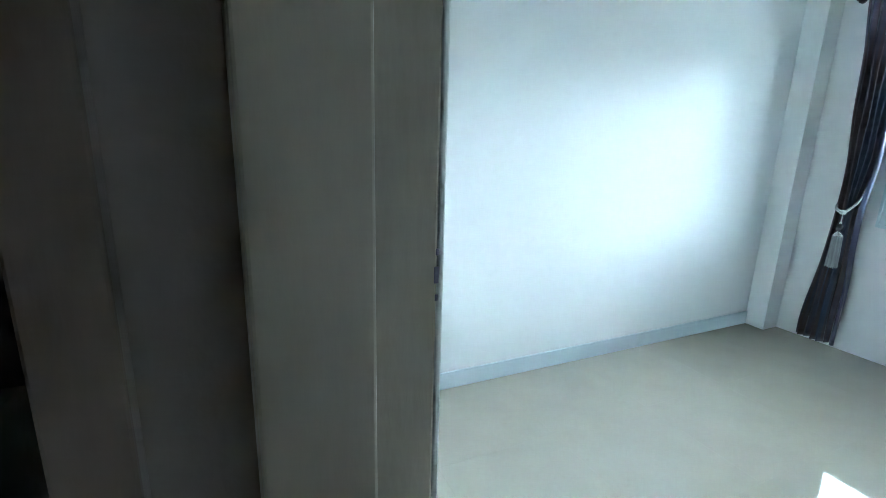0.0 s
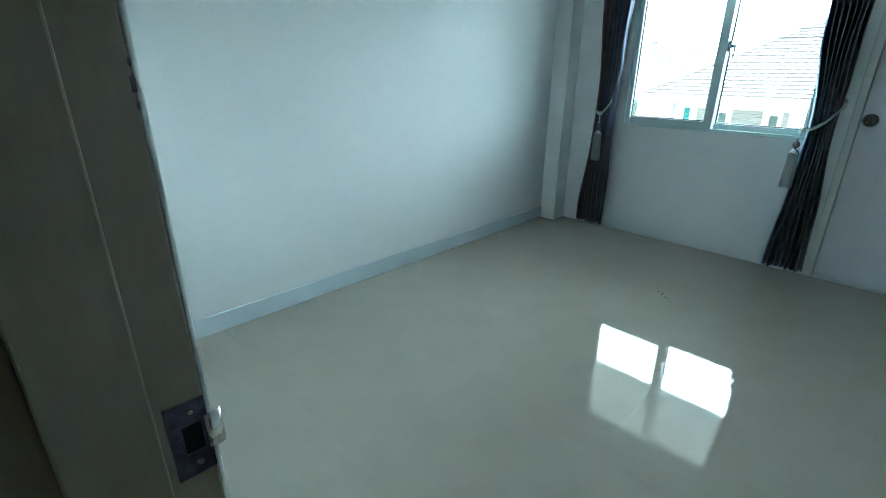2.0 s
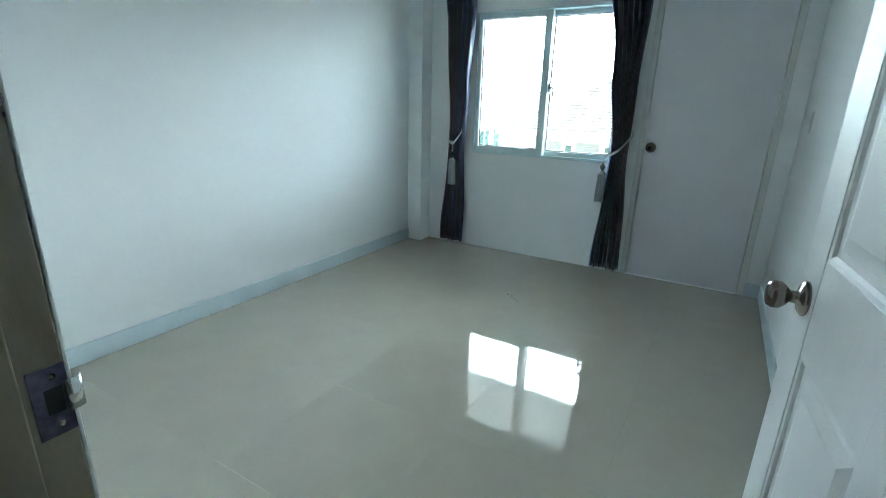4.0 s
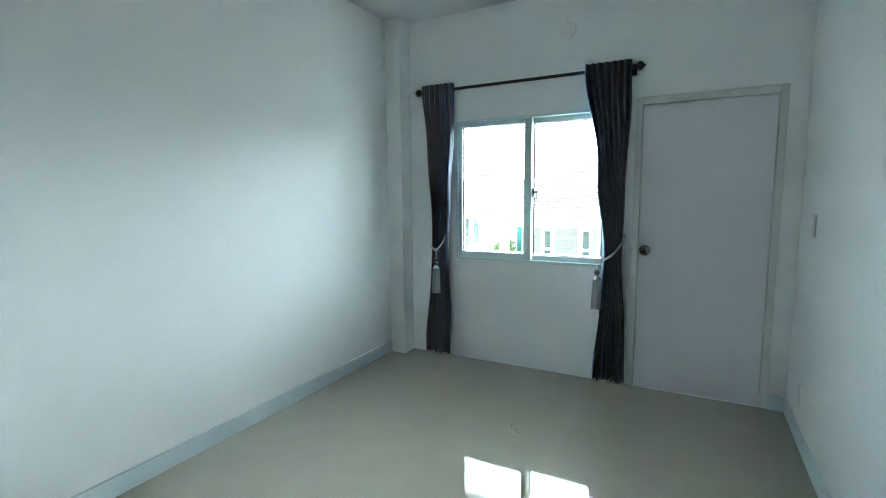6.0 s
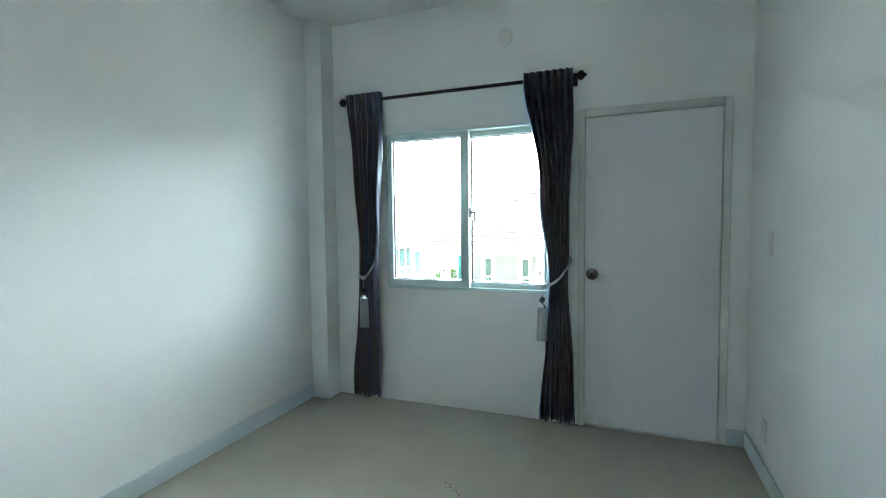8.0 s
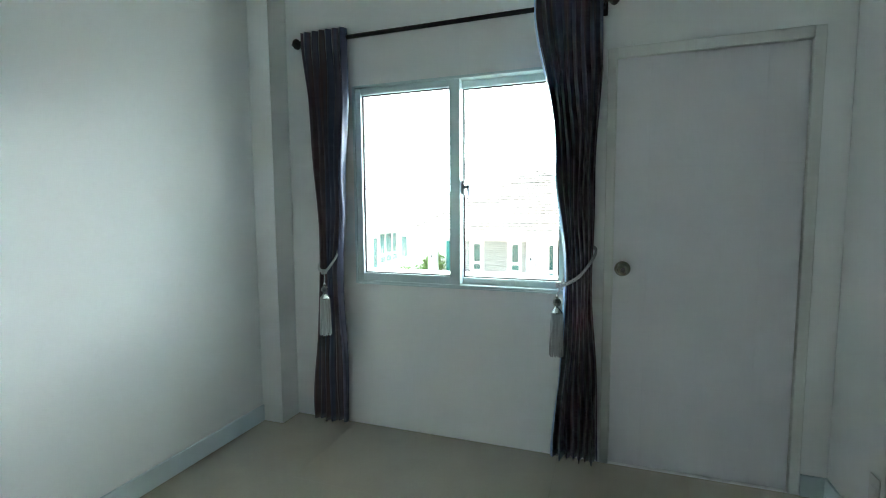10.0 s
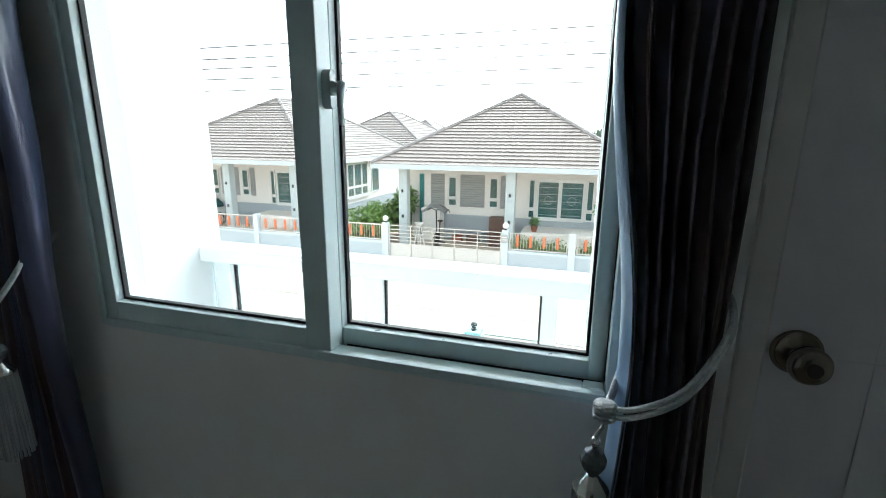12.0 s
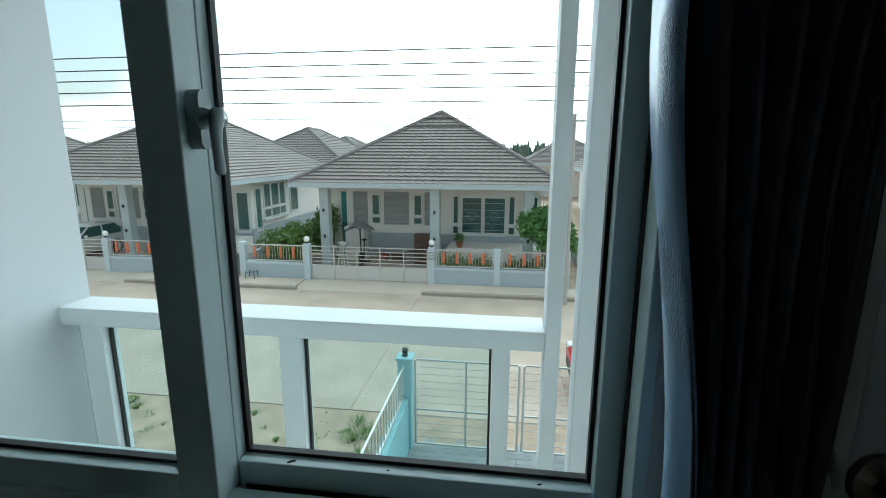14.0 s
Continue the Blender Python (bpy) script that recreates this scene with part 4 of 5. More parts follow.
def own_gate(y0, y1, label):
    g = thing("sliding_gate", (GX, (y0 + y1) / 2, GROUND), label, "gate", "own driveway gates")
    z0, z1 = GROUND + 0.07, -1.92
    for y in (y0, y1 - 0.05, (y0 + y1) / 2 - 0.02):
        part("upright", box(GX - 0.02, GX + 0.02, y + 0.008, y + 0.042, z0, z1, 0.004), M_RAIL, g)
    for i in range(13):
        z = z0 + (z1 - z0) * i / 12
        r = 0.013 if i in (0, 5, 12) else 0.005
        part("bar", box(GX - r, GX + r, y0 + 0.05, y1 - 0.05, z - r, z + r, 0.003), M_GATEBAR, g)
    return g


side_fence()
own_gate(0.265, 1.995, "steel driveway gate with thin horizontal bars")
own_gate(-1.45, 0.235, "steel driveway gate with thin horizontal bars")
own_gate(-3.0, -1.48, "steel driveway gate with thin horizontal bars")

# ---- houses opposite ----
HX, HY = 16.9, 3.70      # front eave line and middle of the nearest house


def tiled_slope(bm, a, b, c, d, rows=23, cols=36):
    """Overlapping wavy tile courses from the eave a-b up to the ridge d-c."""
    a, b, c, d = [Vector(p) for p in (a, b, c, d)]
    nrm = (b - a).cross(d - a).normalized()
    if nrm.z < 0:
        nrm = -nrm
    along = (b - a).normalized()
    for i in range(rows):
        f0, f1 = i / rows, min(1, (i + 1.12) / rows)
        l0, r0 = a.lerp(d, f0), b.lerp(c, f0)
        l1, r1 = a.lerp(d, f1), b.lerp(c, f1)
        m = max(3, round(cols * (1 - 0.9 * f0 * ((b - a).length > (c - d).length))))
        lo, hi, un = [], [], []
        for k in range(m * 4 + 1):
            u = k / (m * 4)
            pl, ph = l0.lerp(r0, u), l1.lerp(r1, u)
            lo.append(bm.verts.new(pl + nrm * (0.060 + 0.011 * math.sin((pl - a).dot(along) * 2 * math.pi / 0.30))))
            hi.append(bm.verts.new(ph + nrm * (0.010 + 0.011 * math.sin((ph - a).dot(along) * 2 * math.pi / 0.30))))
            un.append(bm.verts.new(l0.lerp(r0, u) + nrm * 0.002))
        for k in range(m * 4):
            bm.faces.new((lo[k], lo[k + 1], hi[k + 1], hi[k]))
            bm.faces.new((un[k], un[k + 1], lo[k + 1], lo[k]))


def glazed(parent, x, y0, y1, z0, z1, face="x", fw=0.06, label=""):
    """A window in a wall face: frame and dark pane."""
    def bx(u0, u1, za, zb, d0, d1):
        return box(x - d1, x - d0, u0, u1, za, zb) if face == "x" else box(u0, u1, x - d1, x - d0, za, zb)
    w = part("window", bx(y0, y1, z0, z0 + fw, 0.0, 0.06), M_WINFRAME, parent, label)
    for q in ((y0, y1, z1 - fw, z1), (y0, y0 + fw, z0 + fw, z1 - fw), (y1 - fw, y1, z0 + fw, z1 - fw)):
        part("frame", bx(*q, 0.0, 0.06), M_WINFRAME, w)
    part("pane", bx(y0 + fw, y1 - fw, z0 + fw, z1 - fw, 0.005, 0.025), M_DARKGLASS, w)
    return w


def louvre(parent, x, y0, y1, z0, z1):
    p = part("louvre_panel", box(x - 0.02, x - 0.004, y0, y1, z0, z1), M_LOUVRE, parent, "grey slatted panel")
    n = max(6, round((z1 - z0) / 0.105))
    for i in range(n):
        z = z0 + (z1 - z0) * (i + 0.5) / n
        bm = box(x - 0.055, x - 0.022, y0, y1, z - 0.03, z + 0.012)
        bmesh.ops.rotate(bm, verts=bm.verts[:], cent=(x - 0.04, 0, z), matrix=Matrix.Rotation(radians(-18), 3, "Y"))
        part("slat", bm, M_LOUVRE, p)


def house(full=True):
    h = thing("house", (HX, HY, GROUND), "single-storey pale house with grey hipped tile roof", "house", "houses across the road")
    ez, hw, top = 0.19, 5.32, 3.22
    ridge = 2.6
    x0, x1, y0, y1 = HX, HX + 2 * hw + ridge, HY - hw, HY + hw
    ax, ay = HX + hw, HY
    roof = None
    for nm, (a, b) in {"front": ((x0, y0), (x0, y1)), "back": ((x1, y1), (x1, y0)), "left": ((x0, y1), (x1, y1)), "right": ((x1, y0), (x0, y0))}.items():
        if nm == "back":
            continue
        bm = bmesh.new()
        p = (ax, ay, top)
        q = Vector((b[0] - a[0], b[1] - a[1], 0)).normalized() * 0.05
        ends = {"front": (ax, ax), "left": (ax + ridge, ax), "right": (ax, ax + ridge)}[nm]
        tiled_slope(bm, (*a, ez), (*b, ez), (ends[0] + q.x, ay + q.y, top), (ends[1] - q.x, ay - q.y, top))
        s = part("roof" if roof is None else "roof_slope", bm, M_ROOF, h if roof is None else roof, "grey profiled tile roof")
        roof = roof or s
    bm = bmesh.new()
    bm.faces.new([bm.verts.new(c) for c in ((x1, y0, ez), (x1, y1, ez), (ax + ridge, ay, top))])
    part("roof_slope", bm, M_ROOF, roof)
    for cx, cy in ((x0, y0), (x0, y1), (x1, y1), (x1, y0)):
        n = 22
        bm = bmesh.new()
        peak = Vector((ax if cx == x0 else ax + ridge, ay, top + 0.05))
        for i in range(n):
            p, q = Vector((cx, cy, ez + 0.05)).lerp(peak, i / n), Vector((cx, cy, ez + 0.05)).lerp(peak, (i + 1.1) / n)
            rod(p, q, 0.105, 8, bm, 0.085)
        part("hip_tiles", bm, M_RIDGE, roof)
    part("ridge_tiles", rod((ax, ay, top + 0.05), (ax + ridge, ay, top + 0.05), 0.1, 8), M_RIDGE, roof)
    for f in ((x0 - 0.02, x0 + 0.02, y0, y1), (x1 - 0.02, x1 + 0.02, y0, y1), (x0 + 0.02, x1 - 0.02, y0 - 0.02, y0 + 0.02), (x0 + 0.02, x1 - 0.02, y1 - 0.02, y1 + 0.02)):
        part("fascia", box(*f, ez - 0.16, ez + 0.035), M_FASCIA, h, "blue-grey eave board")
    part("eave_soffit", box(x0 + 0.02, x1 - 0.02, y0 + 0.02, y1 - 0.02, ez - 0.10, ez - 0.06), M_HWALL, h)
    wx = HX + 3.1
    body = part("wall", box(wx, x1 - 0.6, y0 + 0.72, y1 - 1.27, GROUND - 0.05, ez - 0.10), M_HWALL, h, "pale painted walls")
    if not full:
        return h
    part("dado", box(wx - 0.03, wx, y0 + 0.72, y1 - 1.27, GROUND, -2.2), M_DADO, body, "blue-grey painted lower wall")
    part("dado", box(wx, x1 - 0.6, y0 + 0.69, y0 + 0.72, GROUND, -2.2), M_DADO, body)
    part("dado", box(wx - 0.002, wx, y0 + 0.70, y0 + 0.72, -2.2, -2.19), M_DADO, body)
    part("carport_floor", box(HX + 0.1, wx - 0.03, y0 + 0.6, y1 + 0.75, GROUND - 0.05, GROUND + 0.12), M_PAVE, h)
    # columns clad in tiles
    for cy in (7.76, 3.30, -0.30):
        col = part("column", box(HX + 0.40, HX + 0.76, cy - 0.18, cy + 0.18, GROUND + 0.12, ez - 0.10), M_DADO, h, "blue-grey tiled column")
        for j in range(6):
            z = GROUND + 0.13 + j * 0.565
            part("tile", box(HX + 0.385, HX + 0.40, cy - 0.175, cy + 0.175, z, min(z + 0.55, ez - 0.11), 0.004), M_COLTILE, col)
            part("tile", box(HX + 0.405, HX + 0.755, cy - 0.195, cy - 0.18, z, min(z + 0.55, ez - 0.11), 0.004), M_COLTILE, col)
        for z in (-0.95, -2.0):
            part("wall_lamp", box(HX + 0.33, HX + 0.384, cy - 0.04, cy + 0.04, z, z + 0.13, 0.01), M_BLACK, col, "small black wall lamp")
    for a, b in ((6.76, 7.42), (4.87, 6.0), (3.86, 4.15)):
        louvre(h, wx, a, b, -1.82, -0.35)
    for a, b in ((6.16, 6.58), (4.24, 4.66)):
        glazed(h, wx, a, b, -1.42, -0.45)
        glazed(h, wx, a, b, -1.80, -1.46, fw=0.045)
    for a, b in ((2.60, 2.90), (0.14, 0.46)):
        glazed(h, wx, a, b, -1.75, -0.45)
        glazed(h, wx, a, b, -2.18, -1.79, fw=0.045)
    glazed(h, wx, -0.86, -0.14, -2.38, -0.42, fw=0.09, label="dark framed front door")
    big = part("sliding_window", box(wx - 0.07, wx - 0.002, 0.52, 2.54, -2.24, -2.16), M_WINFRAME, h, "wide white sliding window with dark panes")
    part("frame", box(wx - 0.07, wx - 0.002, 0.52, 2.54, -0.50, -0.42), M_WINFRAME, big)
    for a, b in ((0.54, 1.54), (1.56, 2.52)):
        s = glazed(big, wx - 0.005, a, b, -2.16, -0.50, fw=0.07)
    # grilles behind the panes
    for j in range(5):
        z = -2.0 + j * 0.3
        part("grille_bar", box(wx - 0.034, wx - 0.031, 0.62, 2.44, z, z + 0.02), M_FASCIA, big)
    for cy in (1.05, 2.03):
        ring = [(wx - 0.034, cy + 0.17 * math.cos(a * math.pi / 10), -1.35 + 0.17 * math.sin(a * math.pi / 10)) for a in range(21)]
        part("grille_ring", tube(ring, 0.012, 6), M_FASCIA, big)
    part("terrace", box(HX + 1.6, wx - 0.03, y0 + 0.72, 2.98, GROUND, -2.52, 0.02), M_HWALL, h, "raised tiled terrace")
    part("terrace_step", box(HX + 1.1, HX + 1.6, 0.2, 1.8, GROUND, -3.1, 0.02), M_PAVE, h)
    part("side_door", box(wx + 0.3, wx + 0.36, y1 - 1.26, y1 - 0.92, GROUND + 0.1, -0.4), M_TEAL, h, "teal hanging drape at the side passage")
    part("passage_wall", box(wx + 0.37, wx + 0.5, y1 - 1.27, y1 - 0.5, GROUND, ez - 0.1), M_HWALL, h)
    # window bay on the side wall
    sy = y0 + 0.72
    for a, b in ((21.12, 21.83), (21.85, 22.72), (22.74, 23.44)):
        glazed(h, sy, a + HX - 16.9, b + HX - 16.9, -1.35, -0.12, "y")
        glazed(h, sy, a + HX - 16.9, b + HX - 16.9, -1.85, -1.38, "y", 0.045)
    glazed(h, sy, 23.98, 24.97, -1.85, -0.12, "y")
    part("sill", box(21.0, 23.6, sy - 0.14, sy, -1.96, -1.87), M_WINFRAME, h)
    glazed(h, sy, 20.3, 20.9, -2.4, -0.3, "y")
    return h


house_a = house(True)
plain = house(False)
PITCH = 13.3
copy_thing(house_a, Matrix.Translation((HX, HY + PITCH, GROUND)))
copy_thing(house_a, Matrix.Translation((HX, HY - PITCH, GROUND)))
copy_thing(house_a, Matrix.Translation((HX, HY + 2 * PITCH, GROUND)))
for k in (-2, -1, 1, 2, 3):
    copy_thing(plain, Matrix.Translation((HX + 14.2, HY + 0.1 + PITCH * k - 0.6, GROUND)))
for k in range(-1, 2):
    copy_thing(plain, Matrix.Translation((HX + 34, HY - 10 + PITCH * k, GROUND)))
plain.matrix_basis = Matrix.Translation((HX + 34, HY + 2 * PITCH - 10, GROUND))

FX = 16.1


def front_fence(shift):
    f = thing("front_fence", (FX, HY + shift, GROUND), "blue-grey front wall with steel rails and orange ornaments", "fence", "front fences")
    for y in (10.62, 8.02, 3.22, 0.82, -1.62):
        y += shift
        p = part("post", box(FX - 0.12, FX + 0.12, y - 0.12, y + 0.12, GROUND - 0.05, -2.02, 0.012), M_FENCECAP, f, "pale square fence post")
        if abs(y - shift - 8.02) < .1 or abs(y - shift - 3.22) < .1:
            part("lamp_base", rod((FX, y, -2.02), (FX, y, -1.95), 0.05, 10), M_BLACK, p)
            part("globe_lamp", lathe([(0.04, 0), (0.09, 0.03), (0.115, 0.09), (0.10, 0.16), (0.05, 0.205), (0.01, 0.215)], pose(FX, y, -1.96), 14), M_GLOBE, p, "white globe lamp", True)
    for y0, y1 in ((8.14, 10.50), (0.94, 3.10), (-1.50, 0.70)):
        y0, y1 = y0 + shift, y1 + shift
        w = part("low_wall", box(FX - 0.07, FX + 0.07, y0, y1, GROUND - 0.05, -2.86, 0.006), M_FENCE, f, "blue-grey rendered low wall")
        part("wall_cap", box(FX - 0.10, FX + 0.10, y0, y1, -2.86, -2.78, 0.006), M_FENCECAP, w)
        bar_panel(f, FX, y0 + 0.04, y1 - 0.04, -2.74, -2.10, 20, 0.010)
        n = 4
        for i in range(n):
            y = y0 + (y1 - y0) * (i + 0.8) / (n + 0.5)
            part("ornament", lathe([(0.02, 0), (0.045, 0.03), (0.06, 0.12), (0.045, 0.2), (0.06, 0.3), (0.045, 0.41), (0.015, 0.45)], pose(FX - 0.03, y, -2.62), 8), M_ORANGE, f, "orange turned ornament")
    return f


def front_gate(shift):
    g = thing("front_gate", (FX, 5.6 + shift, GROUND), "wide steel driveway gate with perforated lower sheet", "gate", "front gates")
    y0, y1, z0, z1 = 3.38 + shift, 7.86 + shift, GROUND + 0.10, -2.12
    for i in range(6):
        y = y0 + (y1 - y0) * i / 5
        part("upright", box(FX - 0.02, FX + 0.02, y - 0.02, y + 0.02, z0, z1), M_RAIL, g)
        if i < 5:
            part("sheet", box(FX - 0.006, FX + 0.006, y + 0.03, y + (y1 - y0) / 5 - 0.03, z0 + 0.03, -2.86), M_GATEMESH, g)
    for z in (z0, -2.84, -2.70, -2.56, -2.42, -2.28, z1):
        part("bar", box(FX - 0.014, FX + 0.014, y0, y1, z - 0.014, z + 0.014), M_RAIL, g)
    return g


for k in (0, 1, -1):
    front_fence(PITCH * k)
    front_gate(PITCH * k)

for k in (0, 1, -1):
    y = 10.62 + PITCH * k
    single("boundary_wall", box(FX + 0.12, FX + 12, y - 0.06, y + 0.06, GROUND - 0.05, -2.55, 0.006), M_FENCE, "blue-grey boundary wall between the houses", "wall", "boundary walls")


def bush(name, at, size, count, leaf, label, seed, material, trunk=0.0):
    rnd = random.Random(seed)
    b = thing(name, at, label, "tree" if trunk else "bush")
    x, y, z = at
    if trunk:
        part("trunk", rod((x, y, z), (x + 0.05, y, z + trunk), 0.06, 8, None, 0.035), M_TRUNK, b)
        bm = bmesh.new()
        for i in range(6):
            a = i * 1.05
            rod((x + 0.05, y, z + trunk - 0.1), (x + size[0] * 0.6 * math.cos(a), y + size[1] * 0.6 * math.sin(a), z + trunk + size[2] * 0.8), 0.03, 6, bm, 0.01)
        part("limbs", bm, M_TRUNK, b)
    bm = bmesh.new()
    for _ in range(9):
        c = (x + rnd.uniform(-.55, .55) * size[0], y + rnd.uniform(-.55, .55) * size[1], z + trunk + size[2] * rnd.uniform(0.5, 1.4))
        leaf_clump(bm, c, [s * rnd.uniform(0.4, 0.65) for s in size], count // 9, leaf, rnd)
    part("crown", bm, material, b)
    return b


bush("tree", (HX + 0.1, -1.0, GROUND), (0.95, 1.08, 1.15), 5400, 0.13, "leafy green tree in the front garden", 4, M_LEAF, 1.0)
bush("bush", (FX + 0.5, 2.0, GROUND), (0.28, 1.1, 0.66), 1500, 0.07, "dark low plants behind the front fence", 21, M_LEAF2)
bush("bush", (FX + 0.5, -0.3, GROUND), (0.28, 1.1, 0.66), 1500, 0.07, "dark low plants behind the front fence", 22, M_LEAF2)
bush("bush", (HX + 1.0, 9.25, GROUND), (1.2, 1.0, 1.05), 3400, 0.10, "bushy green hedge beside the carport", 5, M_LEAF2)
bush("bush", (HX + 3.2, 8.9, GROUND), (1.5, 0.9, 1.35), 3400, 0.11, "bushy green hedge between the houses", 6, M_LEAF2)
bush("bush", (HX - 0.1, 9.4, GROUND), (0.5, 1.1, 0.75), 1800, 0.08, "low green plants behind the fence", 7, M_LEAF2)
bush("bush", (HX + 0.5, 9.9, GROUND), (0.9, 0.7, 0.9), 1800, 0.09, "low green shrubs along the boundary wall", 9, M_LEAF2)
bush("bush", (HX + 2.2, 9.8, GROUND), (1.2, 0.7, 1.05), 1800, 0.10, "low green shrubs along the boundary wall", 10, M_LEAF2)
bush("bush", (HX + 6.0, 9.0, GROUND), (2.0, 0.7, 1.5), 1800, 0.13, "bushy green hedge in the side passage", 8, M_LEAF)


def potted(x, y, z, seed):
    p = thing("potted_plant", (x, y, z), "small round green plant in a pot on terrace", "potted plant")
    part("pot", lathe([(0.10, 0), (0.15, 0.22), (0.16, 0.25), (0.13, 0.25)], pose(x, y, z), 14), M_POT, p)
    bm = bmesh.new()
    leaf_clump(bm, (x, y, z + 0.42), (0.24, 0.24, 0.22), 300, 0.06, random.Random(seed))
    part("foliage", bm, M_LEAF, p)


potted(HX + 1.8, 2.45, -2.52, 11)


def carport_things():
    c = thing("cabinet", (HX + 2.3, 4.05, GROUND + 0.12), "dark brown wooden cabinet in the carport", "cabinet")
    x, y, z = HX + 2.3, 4.05, GROUND + 0.12
    part("carcass", box(x - 0.25, x + 0.25, y - 0.38, y + 0.38, z, z + 1.30, 0.01), M_BROWN, c)
    for s in (-1, 1):
        d = part("door", box(x - 0.272, x - 0.252, min(y, y + s * 0.37), max(y, y + s * 0.37) - 0.004, z + 0.05, z + 1.26, 0.006), M_BROWN, c)
        part("handle", box(x - 0.29, x - 0.272, y + s * 0.03, y + s * 0.05, z + 0.6, z + 0.75), M_STEEL, d)
    # an exercise bike with a grey cloth thrown over its handlebar
    b = thing("exercise_bike", (18.6, 6.62, z), "dark exercise bike with grey cloth over its handlebar", "exercise bike")
    x, y = 18.6, 6.62
    for dx in (-0.40, 0.40):
        part("foot", rod((x + dx, y - 0.22, z + 0.04), (x + dx, y + 0.22, z + 0.04), 0.035, 8), M_BLACK, b)
    part("base_tube", rod((x - 0.40, y, z + 0.05), (x + 0.40, y, z + 0.08), 0.035, 8), M_BLACK, b)
    part("flywheel", lathe([(0.06, -0.04), (0.25, -0.04), (0.27, 0), (0.25, 0.04), (0.06, 0.04)], pose(x - 0.22, y, z + 0.38, 90, 0, 0), 20), M_BLACK, b)
    part("front_post", rod((x - 0.22, y, z + 0.38), (x - 0.30, y, z + 1.62), 0.032, 8), M_BLACK, b)
    part("seat_post", rod((x + 0.10, y, z + 0.10), (x + 0.26, y, z + 1.0), 0.032, 8), M_BLACK, b)
    part("seat", lathe([(0.03, 0), (0.11, 0.03), (0.13, 0.07), (0.09, 0.10)], pose(x + 0.27, y, z + 0.98), 14), M_BLACK, b, smooth=True)
    for sgn in (-1, 1):
        part("handlebar", tube([(x - 0.30, y, z + 1.60), (x - 0.30, y + sgn * 0.22, z + 1.68), (x - 0.12, y + sgn * 0.28, z + 1.72)], 0.02, 8), M_BLACK, b, smooth=True)
        part("pedal", box(x - 0.28, x - 0.16, y + sgn * 0.10, y + sgn * 0.20, z + 0.26 + sgn * 0.1, z + 0.29 + sgn * 0.1, 0.008), M_BLACK, b)
    bm = bmesh.new()
    n = 16
    g = []
    for i in range(n + 1):
        row = []
        for j in range(n + 1):
            u, v = 2 * i / n - 1, 2 * j / n - 1
            drop = 0.12 * abs(u) ** 1.5 + 0.34 * max(0.0, abs(v) - 0.3) ** 1.2 + 0.10 * noise.noise((u * 2.4, v * 2.4, 3))
            row.append(bm.verts.new((x - 0.25 + 0.34 * u, y + 0.02 + 0.54 * v, z + 1.84 - drop)))
        g.append(row)
    for i in range(n):
        for j in range(n):
            bm.faces.new((g[i][j], g[i + 1][j], g[i + 1][j + 1], g[i][j + 1]))
    cv = part("cover", bm, M_COVER, b, "draped grey cloth", True)
    cv.modifiers.new("cloth", "SOLIDIFY").thickness = 0.01
    # pale plinth against the wall and a white stand near the column
    p = thing("planter_box", (19.6, 7.2, z), "pale cream masonry planter against the carport wall", "planter")
    part("body", box(19.25, 19.95, 6.75, 7.60, z, -1.98, 0.02), M_HWALL, p)
    part("rim", box(19.20, 19.95, 6.70, 7.65, -1.98, -1.86, 0.03), M_HWALL, p)
    w = thing("plant_stand", (18.0, 7.30, z), "white metal plant stand with splayed legs", "stand")
    for a in range(4):
        c, sn = math.cos(a * math.pi / 2 + 0.6), math.sin(a * math.pi / 2 + 0.6)
        part("leg", rod((18.0 + 0.24 * c, 7.30 + 0.24 * sn, z), (18.0 + 0.07 * c, 7.30 + 0.07 * sn, z + 0.95), 0.028, 8, None, 0.02), M_GLOBE, w)
    part("ring", tube([(18.0 + 0.15 * math.cos(a * math.pi / 8), 7.30 + 0.15 * math.sin(a * math.pi / 8), z + 0.5) for a in range(16)], 0.018, 6, closed=True), M_GLOBE, w, smooth=True)
    part("bowl", lathe([(0.05, 0.9), (0.14, 0.96), (0.20, 1.06), (0.18, 1.07), (0.10, 1.0)], pose(18.0, 7.30, z), 16), M_GLOBE, w, smooth=True)
    # crates by the wall
    for cx, cy, w, hgt, m, lab in ((HX + 2.7, 5.3, 0.5, 0.3, M_BROWN, "low brown wooden crate by the carport wall"), (HX + 2.8, 4.7, 0.35, 0.4, M_COVER, "grey storage box by the carport wall"), (HX + 2.75, 6.0, 0.4, 0.25, M_POT, "red-brown plastic crate by the carport wall")):
        t = thing("crate", (cx, cy, z), lab, "crate")
        part("body", box(cx - 0.2, cx + 0.2, cy - w / 2, cy + w / 2, z, z + hgt, 0.01), m, t)
        part("rim", box(cx - 0.215, cx + 0.215, cy - w / 2 - 0.015, cy + w / 2 + 0.015, z + hgt, z + hgt + 0.035, 0.008), m, t)


carport_things()


